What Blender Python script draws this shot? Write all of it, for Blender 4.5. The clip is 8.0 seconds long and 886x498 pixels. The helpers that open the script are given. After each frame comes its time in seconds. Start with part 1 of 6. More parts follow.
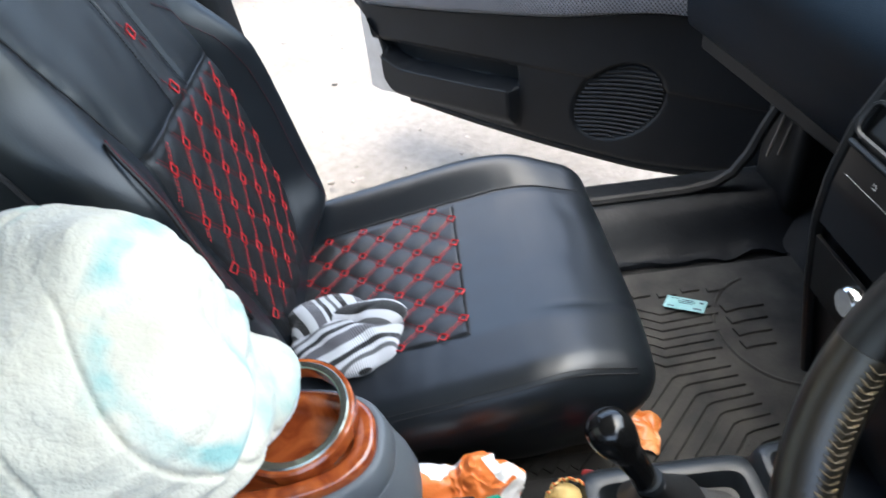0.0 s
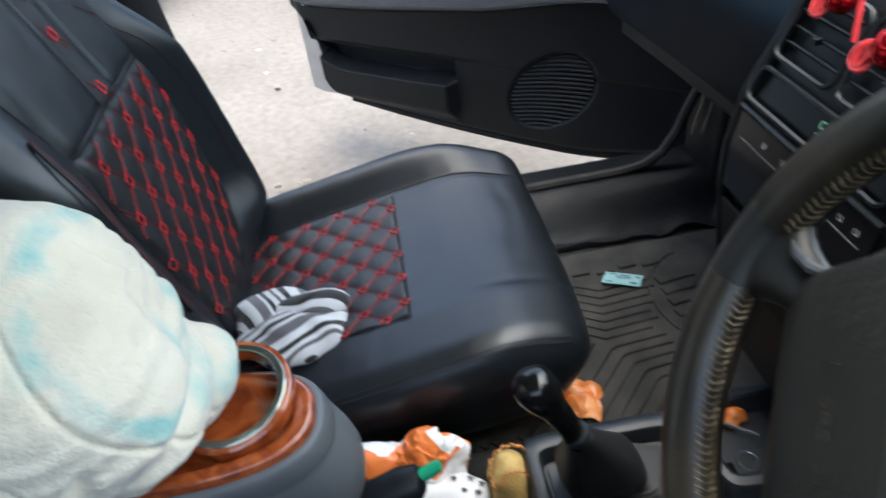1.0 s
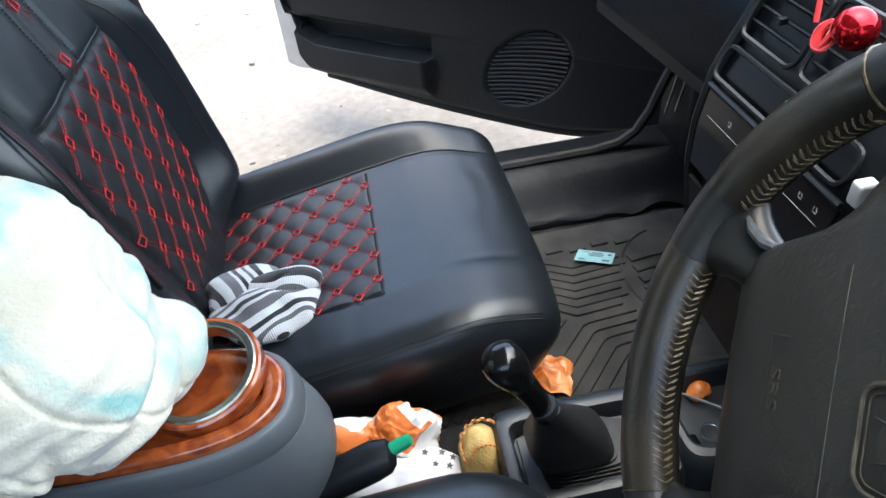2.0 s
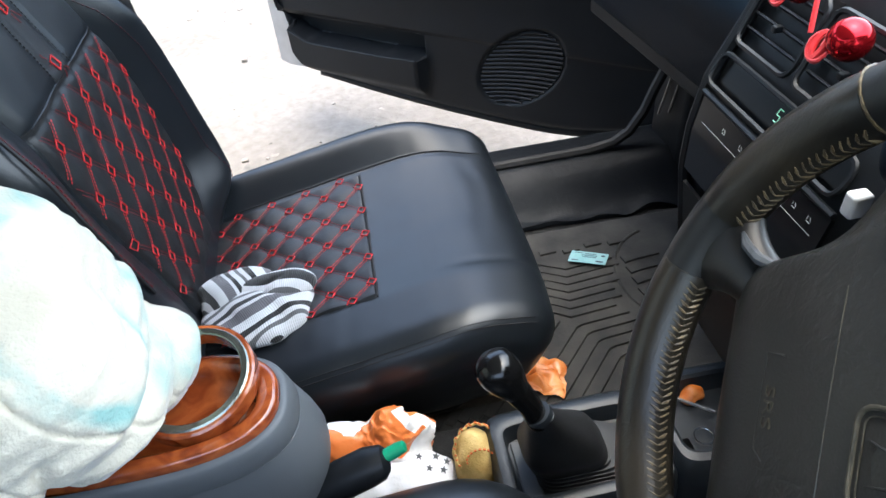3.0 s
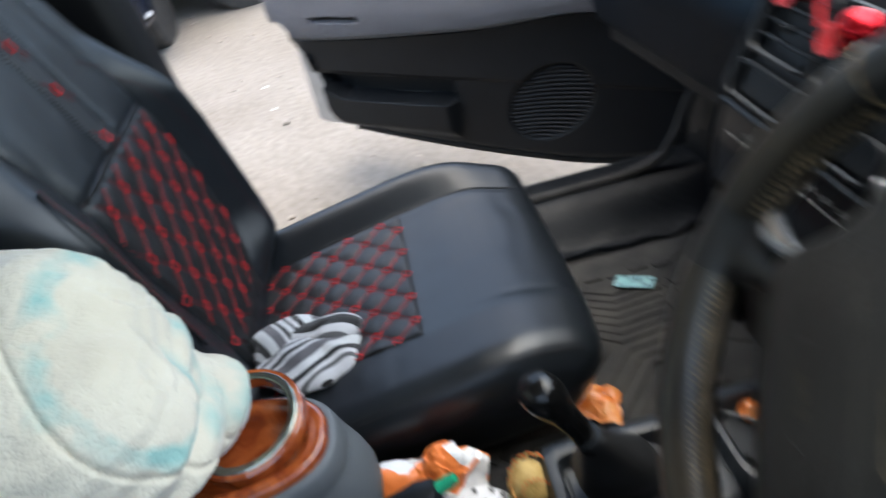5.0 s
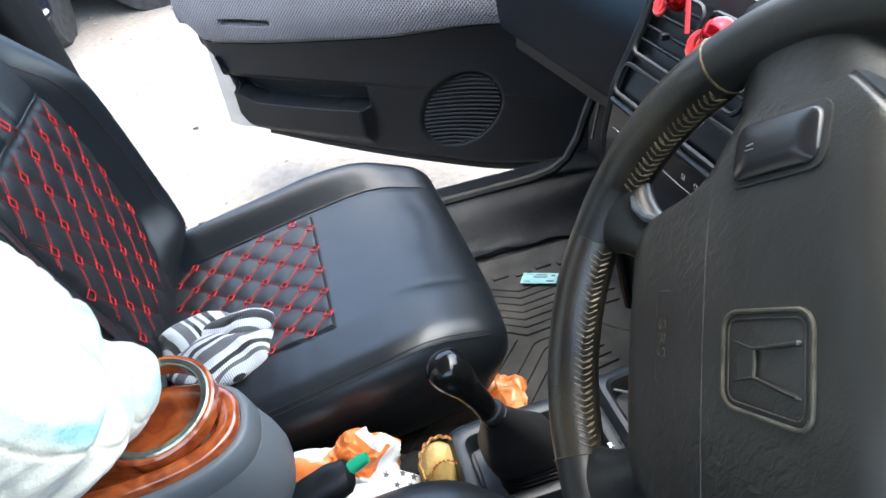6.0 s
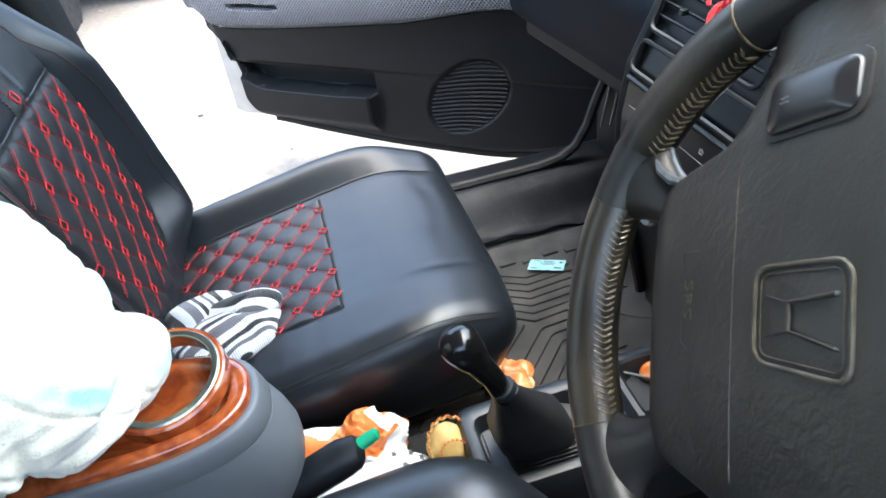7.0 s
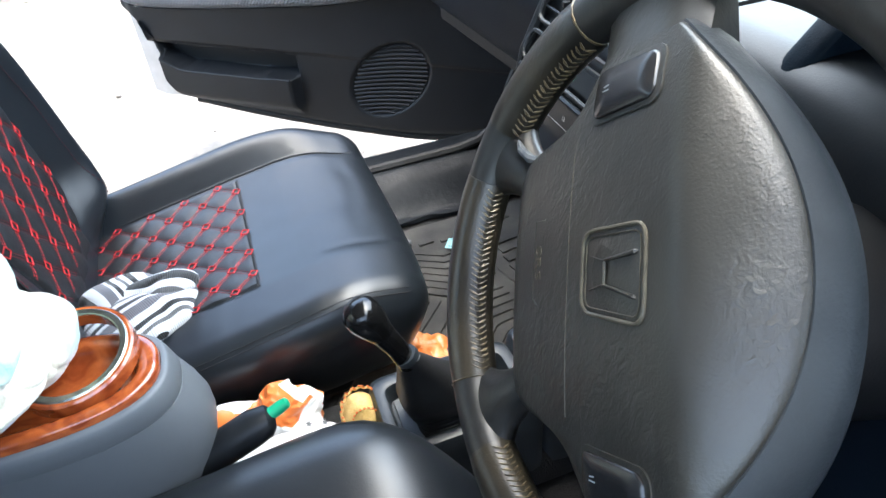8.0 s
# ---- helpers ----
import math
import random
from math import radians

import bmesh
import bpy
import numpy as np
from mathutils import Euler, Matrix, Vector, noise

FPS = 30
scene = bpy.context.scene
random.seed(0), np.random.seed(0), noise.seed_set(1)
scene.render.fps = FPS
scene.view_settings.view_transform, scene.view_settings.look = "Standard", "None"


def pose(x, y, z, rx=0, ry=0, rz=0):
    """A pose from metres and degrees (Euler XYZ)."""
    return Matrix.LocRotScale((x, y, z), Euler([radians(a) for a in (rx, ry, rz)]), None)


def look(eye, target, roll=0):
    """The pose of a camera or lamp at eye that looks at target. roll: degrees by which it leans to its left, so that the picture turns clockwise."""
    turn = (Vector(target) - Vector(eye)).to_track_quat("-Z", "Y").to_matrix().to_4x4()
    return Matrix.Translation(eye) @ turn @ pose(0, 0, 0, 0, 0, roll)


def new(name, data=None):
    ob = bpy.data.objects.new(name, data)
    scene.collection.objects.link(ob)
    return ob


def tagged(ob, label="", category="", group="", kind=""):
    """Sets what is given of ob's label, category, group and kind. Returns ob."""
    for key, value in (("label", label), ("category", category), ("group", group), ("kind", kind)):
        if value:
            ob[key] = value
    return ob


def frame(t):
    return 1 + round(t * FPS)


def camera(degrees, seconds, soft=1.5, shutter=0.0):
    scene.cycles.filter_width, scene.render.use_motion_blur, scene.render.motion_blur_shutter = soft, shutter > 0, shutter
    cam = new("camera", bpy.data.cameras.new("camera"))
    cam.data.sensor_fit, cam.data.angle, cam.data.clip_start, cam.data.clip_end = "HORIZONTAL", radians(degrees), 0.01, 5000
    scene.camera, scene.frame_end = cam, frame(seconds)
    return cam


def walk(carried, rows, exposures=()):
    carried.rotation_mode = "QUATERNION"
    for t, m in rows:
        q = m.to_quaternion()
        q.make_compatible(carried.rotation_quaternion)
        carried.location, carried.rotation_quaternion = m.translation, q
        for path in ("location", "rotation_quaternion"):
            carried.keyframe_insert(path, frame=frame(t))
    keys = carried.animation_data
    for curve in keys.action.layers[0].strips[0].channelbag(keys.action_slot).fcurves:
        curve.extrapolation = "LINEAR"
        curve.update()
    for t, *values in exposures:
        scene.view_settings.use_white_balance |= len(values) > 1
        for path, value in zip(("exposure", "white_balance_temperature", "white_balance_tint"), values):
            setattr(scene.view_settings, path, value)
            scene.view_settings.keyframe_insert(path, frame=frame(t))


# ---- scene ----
cam = camera(67.2, 8.0, shutter=0.8)
PATH = [
    (0, (0.1132, 0.1304, 1.1103), (0.0851, 1.6958, -0.1342), -7.58),
    (0.5, (0.1090, 0.1215, 1.1102), (0.0405, 1.7185, -0.0919), -9.61),
    (1, (0.1414, 0.0898, 1.1040), (0.2294, 1.6487, -0.1458), -8.28),
    (1.5, (0.1484, 0.0846, 1.1011), (0.2795, 1.6108, -0.1847), -7.24),
    (3, (0.1503, 0.0935, 1.1112), (0.3066, 1.5894, -0.2072), -6.41),
    (3.5, (0.1085, 0.1215, 1.0872), (0.1666, 1.6656, -0.1827), -10.45),
    (4, (0.1063, 0.1275, 1.1041), (0.0810, 1.7110, -0.1174), -10.30),
    (4.5, (0.1115, 0.1324, 1.0982), (0.0823, 1.7145, -0.1250), -11.19),
    (5, (0.1640, 0.0722, 1.1045), (0.1976, 1.6777, -0.0878), -14.12),
    (5.2, (0.1691, 0.0291, 1.1046), (0.4354, 1.6025, -0.1010), -11.84),
    (6.5, (0.1513, 0.0305, 1.0952), (0.4255, 1.6053, -0.1069), -8.24),
    (7, (0.1445, 0.0257, 1.0840), (0.4258, 1.5924, -0.1270), -8.24),
    (7.5, (0.1763, -0.0110, 1.0987), (0.5605, 1.5017, -0.1519), -6.93),
    (8, (0.1710, -0.0219, 1.1006), (0.6149, 1.4604, -0.1666), -5.04),
]
EXPOSURES = [(0, 2.7, 6550, 5), (0.5, 2.08, 6750, 4), (1.0, 2.2, 6550, 4), (1.5, 2.62, 6500, 4), (3.0, 2.65, 6480, 5), (3.5, 2.7, 6600, 6), (4.0, 2.25, 6780, 6), (4.5, 2.1, 6820, 6), (5.0, 2.12, 6680, 5), (6.5, 3.26, 6400, 4), (7.0, 3.24, 6450, 4), (7.5, 3.24, 6500, 4), (8, 3.38, 6450, 4)]
walk(cam, [(t, look(eye, target, roll)) for t, eye, target, roll in PATH], EXPOSURES)

# ---- world and light ----
SKY = 0.15
world = bpy.data.worlds.new("sky")
scene.world = world
world.use_nodes = True
wn = world.node_tree.nodes
sky = wn.new("ShaderNodeTexSky")
sky.sky_type = "NISHITA"
sky.sun_disc = False
sky.sun_elevation, sky.sun_rotation = radians(88), radians(0)
sky.air_density, sky.dust_density, sky.ozone_density = 1.0, 3.0, 1.0
world.node_tree.links.new(sky.outputs[0], wn["Background"].inputs[0])
wn["Background"].inputs[1].default_value = SKY
sun_data = bpy.data.lights.new("sun", "SUN")
sun_data.energy, sun_data.angle, sun_data.color = 0.65, radians(70), (1.0, 0.97, 0.93)
sun = new("sun", sun_data)
SUN_FROM = Vector((0, 0.03, 1.0))
sun.matrix_world = look((0, 0, 0), -SUN_FROM) @ Matrix.Translation((0, 0, 8))
# the sky's light in the windscreen and the driver's window
def daylight(name, width, height, watts, at, to):
    data = bpy.data.lights.new(name, "AREA")
    data.shape, data.size, data.size_y, data.energy, data.color = "RECTANGLE", width, height, watts, (0.92, 0.97, 1.0)
    new(name, data).matrix_world = look(at, to)


daylight("windscreen_daylight", 1.2, 0.75, 2.2, (0.68, 0.5, 1.15), (0.24, 0.5, 0.31))
daylight("driver_window_daylight", 0.72, 0.34, 0.1, (0.06, -0.2, 1.06), (0.06, 1.0, 0.92))


# ---- materials ----
def mat(name, color, rough=0.5, metal=0.0, second=None, scale=30.0, detail=4.0, bump=0.0, bump_scale=200.0, bump_dist=0.002,
        coat=0.0, spec=0.5, rough_var=0.0, per_object=0.0, stretch=None, sheen=0.0):
    """A node material: two tones mixed by noise at a real size, roughness variation and fine relief."""
    m = bpy.data.materials.new(name)
    m.use_nodes = True
    nt = m.node_tree
    n, l = nt.nodes, nt.links
    b = n["Principled BSDF"]
    tc = n.new("ShaderNodeTexCoord")
    src = tc.outputs["Object"]
    if stretch:
        mp = n.new("ShaderNodeMapping")
        mp.inputs["Scale"].default_value = stretch
        l.new(src, mp.inputs["Vector"])
        src = mp.outputs[0]
    b.inputs["Metallic"].default_value = metal
    b.inputs["Roughness"].default_value = rough
    b.inputs["Specular IOR Level"].default_value = spec
    b.inputs["Coat Weight"].default_value = coat
    b.inputs["Coat Roughness"].default_value = 0.05
    b.inputs["Sheen Weight"].default_value = sheen
    b.inputs["Base Color"].default_value = (*color, 1)
    no = n.new("ShaderNodeTexNoise")
    no.inputs["Scale"].default_value, no.inputs["Detail"].default_value = scale, detail
    l.new(src, no.inputs["Vector"])
    if second:
        ramp = n.new("ShaderNodeValToRGB")
        ramp.color_ramp.elements[0].position, ramp.color_ramp.elements[1].position = 0.35, 0.68
        ramp.color_ramp.elements[0].color, ramp.color_ramp.elements[1].color = (*color, 1), (*second, 1)
        l.new(no.outputs["Fac"], ramp.inputs[0])
        out = ramp.outputs[0]
        if per_object:
            oi = n.new("ShaderNodeObjectInfo")
            hs = n.new("ShaderNodeHueSaturation")
            mr = n.new("ShaderNodeMapRange")
            mr.inputs["To Min"].default_value, mr.inputs["To Max"].default_value = 1 - per_object, 1 + per_object
            l.new(oi.outputs["Random"], mr.inputs["Value"])
            l.new(mr.outputs[0], hs.inputs["Value"])
            l.new(out, hs.inputs["Color"])
            out = hs.outputs[0]
        l.new(out, b.inputs["Base Color"])
    if rough_var:
        mr = n.new("ShaderNodeMapRange")
        mr.inputs["To Min"].default_value, mr.inputs["To Max"].default_value = rough - rough_var, rough + rough_var
        l.new(no.outputs["Fac"], mr.inputs["Value"])
        l.new(mr.outputs[0], b.inputs["Roughness"])
    if bump:
        nb = n.new("ShaderNodeTexNoise")
        nb.inputs["Scale"].default_value, nb.inputs["Detail"].default_value = bump_scale, 3.0
        l.new(src, nb.inputs["Vector"])
        bp = n.new("ShaderNodeBump")
        bp.inputs["Strength"].default_value, bp.inputs["Distance"].default_value = bump, bump_dist
        l.new(nb.outputs["Fac"], bp.inputs["Height"])
        l.new(bp.outputs[0], b.inputs["Normal"])
    return m


LEATHER = mat("black_leatherette", (0.0068, 0.009, 0.0115), 0.36, second=(0.0095, 0.0122, 0.015), scale=14, bump=0.16, bump_scale=520, bump_dist=0.0008, rough_var=0.04, spec=0.5)
LEATHER_DRIVER = mat("creased_leatherette", (0.006, 0.0075, 0.0095), 0.36, second=(0.009, 0.0108, 0.013), scale=12, bump=0.14, bump_scale=420, bump_dist=0.0009, rough_var=0.05, spec=0.6)
QUILT = mat("perforated_leatherette", (0.008, 0.0085, 0.0095), 0.46, second=(0.014, 0.0145, 0.0155), scale=40, bump=0.35, bump_scale=650, bump_dist=0.001)
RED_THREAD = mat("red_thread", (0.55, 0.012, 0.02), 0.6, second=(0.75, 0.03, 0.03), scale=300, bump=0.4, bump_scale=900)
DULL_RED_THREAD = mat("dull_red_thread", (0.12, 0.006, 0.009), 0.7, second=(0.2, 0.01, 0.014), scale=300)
DARK_RED_THREAD = mat("dark_red_thread", (0.035, 0.004, 0.006), 0.7, second=(0.06, 0.006, 0.008), scale=300)
GLOSS_BLACK_SATIN = mat("satin_black_button", (0.008, 0.008, 0.009), 0.25, second=(0.014, 0.014, 0.015), scale=40)
BOOT_RUBBER = mat("black_boot_rubber", (0.0065, 0.007, 0.0075), 0.55, second=(0.014, 0.0145, 0.015), scale=25, bump=0.2, bump_scale=500)
STONE = mat("pale_stone", (0.22, 0.19, 0.16), 0.9, second=(0.36, 0.32, 0.28), scale=60, bump=0.4, bump_scale=200)
BLACK_THREAD = mat("black_thread", (0.006, 0.006, 0.0065), 0.7, second=(0.012, 0.0105, 0.011), scale=300)
DOOR_PLASTIC = mat("grained_door_plastic", (0.0045, 0.0058, 0.0075), 0.5, second=(0.0075, 0.009, 0.011), scale=9, bump=0.3, bump_scale=500, bump_dist=0.001, rough_var=0.08, spec=0.22)
DASH_PLASTIC = mat("blue_black_dash_plastic", (0.0022, 0.0058, 0.0105), 0.5, second=(0.0038, 0.0082, 0.014), scale=8, bump=0.3, bump_scale=600, bump_dist=0.001, rough_var=0.06, spec=0.07)
STACK_PLASTIC = mat("black_stack_plastic", (0.0042, 0.0055, 0.0072), 0.42, second=(0.0085, 0.0098, 0.0115), scale=20, bump=0.15, bump_scale=700, bump_dist=0.0008, spec=0.3)
CONSOLE_PLASTIC = mat("grey_console_plastic", (0.0105, 0.0138, 0.0172), 0.46, second=(0.016, 0.02, 0.024), scale=12, bump=0.25, bump_scale=500, bump_dist=0.001, rough_var=0.08)
GREY_PLASTIC = mat("mid_grey_plastic", (0.092, 0.1, 0.106), 0.5, second=(0.108, 0.116, 0.122), scale=10, bump=0.15, bump_scale=600, bump_dist=0.0006)
DARK_PLASTIC = mat("black_plastic", (0.004, 0.004, 0.0045), 0.48, second=(0.0075, 0.0073, 0.0072), scale=25, bump=0.15, bump_scale=500, bump_dist=0.001, spec=0.25)
GLOSS_BLACK = mat("gloss_black_knob", (0.003, 0.003, 0.003), 0.16, second=(0.006, 0.006, 0.006), scale=15, spec=0.45)
RUBBER = mat("dusty_black_rubber", (0.011, 0.0112, 0.0112), 0.72, second=(0.042, 0.04, 0.036), scale=13, detail=9, bump=0.5, bump_scale=180, bump_dist=0.001, spec=0.35)
CARPET = mat("dark_carpet", (0.004, 0.004, 0.0045), 0.95, second=(0.01, 0.0098, 0.0095), scale=25, detail=8, bump=0.8, bump_scale=450, bump_dist=0.003)
SILL_VINYL = mat("dusty_sill_vinyl", (0.003, 0.0042, 0.006), 0.46, second=(0.0075, 0.009, 0.011), scale=10, detail=8, bump=0.35, bump_scale=60, bump_dist=0.004, spec=0.16)
SEAL = mat("black_rubber_seal", (0.007, 0.007, 0.0075), 0.6, second=(0.016, 0.016, 0.016), scale=30, spec=0.3)
PAINT = mat("silver_car_paint", (0.45, 0.46, 0.47), 0.35, metal=0.5, second=(0.36, 0.36, 0.36), scale=12, rough_var=0.08, coat=0.3)
DIRT_METAL = mat("dirty_painted_metal", (0.05, 0.042, 0.034), 0.6, second=(0.12, 0.1, 0.08), scale=16, detail=8, bump=0.3, bump_scale=120)
LINING = mat("grey_roof_lining", (0.15, 0.15, 0.148), 0.9, second=(0.18, 0.18, 0.176), scale=40, bump=0.3, bump_scale=500)
RING_METAL = mat("satin_olive_metal", (0.3, 0.31, 0.25), 0.22, metal=0.9, second=(0.4, 0.41, 0.36), scale=60, rough_var=0.05)
TRIM_BROWN = mat("brown_grey_trim", (0.009, 0.0088, 0.0088), 0.55, second=(0.015, 0.0143, 0.014), scale=15, bump=0.2, bump_scale=400, spec=0.2)
CHROME = mat("scuffed_chrome", (0.75, 0.75, 0.74), 0.14, metal=1.0, second=(0.6, 0.6, 0.58), scale=60, rough_var=0.05)
GREEN = mat("green_plastic_button", (0.01, 0.26, 0.13), 0.3, second=(0.015, 0.32, 0.16), scale=60)
RED_FOIL = mat("red_metallic_bauble", (0.5, 0.012, 0.02), 0.14, metal=0.85, second=(0.4, 0.008, 0.014), scale=50)
RED_RIBBON = mat("red_ribbon", (0.42, 0.012, 0.018), 0.35, second=(0.55, 0.025, 0.03), scale=90, sheen=0.2)
CARD = mat("pale_blue_card", (0.17, 0.36, 0.38), 0.6, second=(0.22, 0.4, 0.42), scale=60)
INK = mat("dark_ink", (0.03, 0.06, 0.08), 0.6)
WHITE_INK = mat("pale_marking", (0.26, 0.27, 0.27), 0.5, second=(0.34, 0.35, 0.35), scale=90)
GLASS = mat("display_cover", (0.004, 0.0045, 0.005), 0.3, second=(0.006, 0.0065, 0.007), scale=20, spec=0.25)
WALL_GREY = mat("pale_mottled_wall", (0.3, 0.28, 0.25), 0.9, second=(0.42, 0.4, 0.37), scale=1.3, detail=8, bump=0.4, bump_scale=30, bump_dist=0.01)
WHITE_FILM_HARD = mat("white_switch_plastic", (0.5, 0.51, 0.52), 0.35, second=(0.58, 0.59, 0.6), scale=60)
DISPLAY_GREEN = mat("green_display_light", (0.3, 0.6, 0.45), 0.5)
DISPLAY_GREEN.node_tree.nodes["Principled BSDF"].inputs["Emission Color"].default_value = (0.35, 0.9, 0.6, 1)
DISPLAY_GREEN.node_tree.nodes["Principled BSDF"].inputs["Emission Strength"].default_value = 0.08
TYRE = mat("tyre_rubber", (0.02, 0.02, 0.02), 0.8, second=(0.06, 0.055, 0.05), scale=20)
DARK_PAINT = mat("dark_blue_car_paint", (0.01, 0.014, 0.03), 0.25, second=(0.02, 0.025, 0.04), scale=6, coat=0.6)
ORANGE_NEEDLE = mat("orange_needle", (0.5, 0.16, 0.03), 0.5)
RIM_METAL = mat("wheel_rim_metal", (0.35, 0.35, 0.35), 0.4, metal=0.8, second=(0.25, 0.25, 0.24), scale=40)


def wood_mat():
    m = mat("burl_wood_lacquer", (0.33, 0.075, 0.018), 0.16, coat=0.9)
    nt = m.node_tree
    n, l = nt.nodes, nt.links
    tc = n.new("ShaderNodeTexCoord")
    warp = n.new("ShaderNodeTexNoise")
    warp.inputs["Scale"].default_value, warp.inputs["Detail"].default_value, warp.inputs["Distortion"].default_value = 30, 6, 1.4
    l.new(tc.outputs["Object"], warp.inputs["Vector"])
    ramp = n.new("ShaderNodeValToRGB")
    e = ramp.color_ramp.elements
    e[0].position, e[0].color = 0.26, (0.13, 0.022, 0.006, 1)
    e[1].position, e[1].color = 0.7, (0.46, 0.115, 0.028, 1)
    mid = e.new(0.42)
    mid.color = (0.24, 0.046, 0.012, 1)
    l.new(warp.outputs["Fac"], ramp.inputs[0])
    l.new(ramp.outputs[0], n["Principled BSDF"].inputs["Base Color"])
    return m


WOOD = wood_mat()


def mesh_fabric_mat():
    """Grey knitted spacer fabric with staggered rows of small dark holes, laid out on the door's plane."""
    m = mat("grey_mesh_fabric", (0.2, 0.2, 0.23), 0.85, sheen=0.3)
    n, l = m.node_tree.nodes, m.node_tree.links

    def calc(op, a, b=None):
        k = n.new("ShaderNodeMath")
        k.operation = op
        for slot, v in enumerate((a, b)):
            if isinstance(v, (int, float)):
                k.inputs[slot].default_value = v
            elif v is not None:
                l.new(v, k.inputs[slot])
        return k.outputs[0]
    tc = n.new("ShaderNodeTexCoord")
    turn = n.new("ShaderNodeMapping")
    turn.inputs["Rotation"].default_value = (0, 0, radians(40.4))
    l.new(tc.outputs["Object"], turn.inputs["Vector"])
    sp = n.new("ShaderNodeSeparateXYZ")
    l.new(turn.outputs[0], sp.inputs[0])
    a = calc("MULTIPLY", sp.outputs[0], 2 * math.pi / 0.0092)
    b = calc("MULTIPLY", sp.outputs[2], 2 * math.pi / 0.0104)
    waves = calc("ADD", calc("COSINE", calc("ADD", a, b)), calc("COSINE", calc("SUBTRACT", a, b)))
    ramp = n.new("ShaderNodeValToRGB")
    e = ramp.color_ramp.elements
    e[0].position, e[0].color = 0.5, (0.13, 0.13, 0.15, 1)
    e[1].position, e[1].color = 0.78, (0.008, 0.008, 0.01, 1)
    l.new(calc("MULTIPLY_ADD", waves, 0.25), ramp.inputs[0])
    ramp.inputs[0].links[0].from_node.inputs[2].default_value = 0.5
    grime = n.new("ShaderNodeTexNoise")
    grime.inputs["Scale"].default_value, grime.inputs["Detail"].default_value = 9, 6
    l.new(tc.outputs["Object"], grime.inputs["Vector"])
    tone = n.new("ShaderNodeMapRange")
    tone.inputs["To Min"].default_value, tone.inputs["To Max"].default_value = 0.75, 1.2
    l.new(grime.outputs["Fac"], tone.inputs["Value"])
    hs = n.new("ShaderNodeHueSaturation")
    l.new(tone.outputs[0], hs.inputs["Value"])
    l.new(ramp.outputs[0], hs.inputs["Color"])
    l.new(hs.outputs[0], n["Principled BSDF"].inputs["Base Color"])
    bp = n.new("ShaderNodeBump")
    bp.inputs["Strength"].default_value, bp.inputs["Distance"].default_value = 0.5, 0.0015
    bp.invert = True
    l.new(waves, bp.inputs["Height"])
    l.new(bp.outputs[0], n["Principled BSDF"].inputs["Normal"])
    return m


MESH_FABRIC = mesh_fabric_mat()


def dirt_mat():
    m = mat("pale_packed_dirt", (0.36, 0.29, 0.23), 0.95)
    nt = m.node_tree
    n, l = nt.nodes, nt.links
    tc = n.new("ShaderNodeTexCoord")
    big = n.new("ShaderNodeTexNoise")
    big.inputs["Scale"].default_value, big.inputs["Detail"].default_value = 1.6, 9
    small = n.new("ShaderNodeTexNoise")
    small.inputs["Scale"].default_value, small.inputs["Detail"].default_value = 34, 10
    for t in (big, small):
        l.new(tc.outputs["Object"], t.inputs["Vector"])
    r1, r2 = n.new("ShaderNodeValToRGB"), n.new("ShaderNodeValToRGB")
    for r, lo, hi, c0, c1 in ((r1, 0.35, 0.65, (0.215, 0.19, 0.163, 1), (0.26, 0.236, 0.208, 1)), (r2, 0.3, 0.7, (0.82, 0.8, 0.78, 1), (1.06, 1.06, 1.06, 1))):
        r.color_ramp.elements[0].position, r.color_ramp.elements[1].position = lo, hi
        r.color_ramp.elements[0].color, r.color_ramp.elements[1].color = c0, c1
    l.new(big.outputs["Fac"], r1.inputs[0])
    l.new(small.outputs["Fac"], r2.inputs[0])
    mix = n.new("ShaderNodeMixRGB")
    mix.blend_type = "MULTIPLY"
    mix.inputs[0].default_value = 1.0
    l.new(r1.outputs[0], mix.inputs[1])
    l.new(r2.outputs[0], mix.inputs[2])
    l.new(mix.outputs[0], n["Principled BSDF"].inputs["Base Color"])
    bp = n.new("ShaderNodeBump")
    bp.inputs["Strength"].default_value, bp.inputs["Distance"].default_value = 0.5, 0.015
    l.new(small.outputs["Fac"], bp.inputs["Height"])
    l.new(bp.outputs[0], n["Principled BSDF"].inputs["Normal"])
    return m


DIRT = dirt_mat()


# ---- mesh helpers ----
def mesh_of(name, verts, faces, material, sharp=38):
    me = bpy.data.meshes.new(name)
    me.from_pydata([tuple(map(float, v)) for v in verts], [], [tuple(map(int, f)) for f in faces])
    me.validate()
    bm = bmesh.new()
    bm.from_mesh(me)
    bmesh.ops.remove_doubles(bm, verts=bm.verts, dist=1e-5)
    bmesh.ops.recalc_face_normals(bm, faces=bm.faces)
    bm.to_mesh(me)
    bm.free()
    me.shade_smooth()
    me.set_sharp_from_angle(angle=radians(sharp))
    me.materials.append(material)
    return me


def thing(name, at, label, category, group="", kind=""):
    ob = new(name)
    ob.location = at
    ob.empty_display_size = 0.05
    return tagged(ob, label, category, group, kind)


def part(name, geo, material, parent, label="", sharp=38):
    """One mesh, made in world coordinates, under a thing or a part."""
    ob = new(name, mesh_of(name, *geo, material, sharp))
    base = parent
    shift = Vector((0, 0, 0))
    while base is not None:
        shift += base.location
        base = base.parent
    ob.data.transform(Matrix.Translation(-shift))
    ob.parent = parent
    return tagged(ob, label) if label else ob


def solo(name, geo, material, label, category="", group="", kind="", sharp=38):
    ob = new(name, mesh_of(name, *geo, material, sharp))
    return tagged(ob, label, category, group, kind)


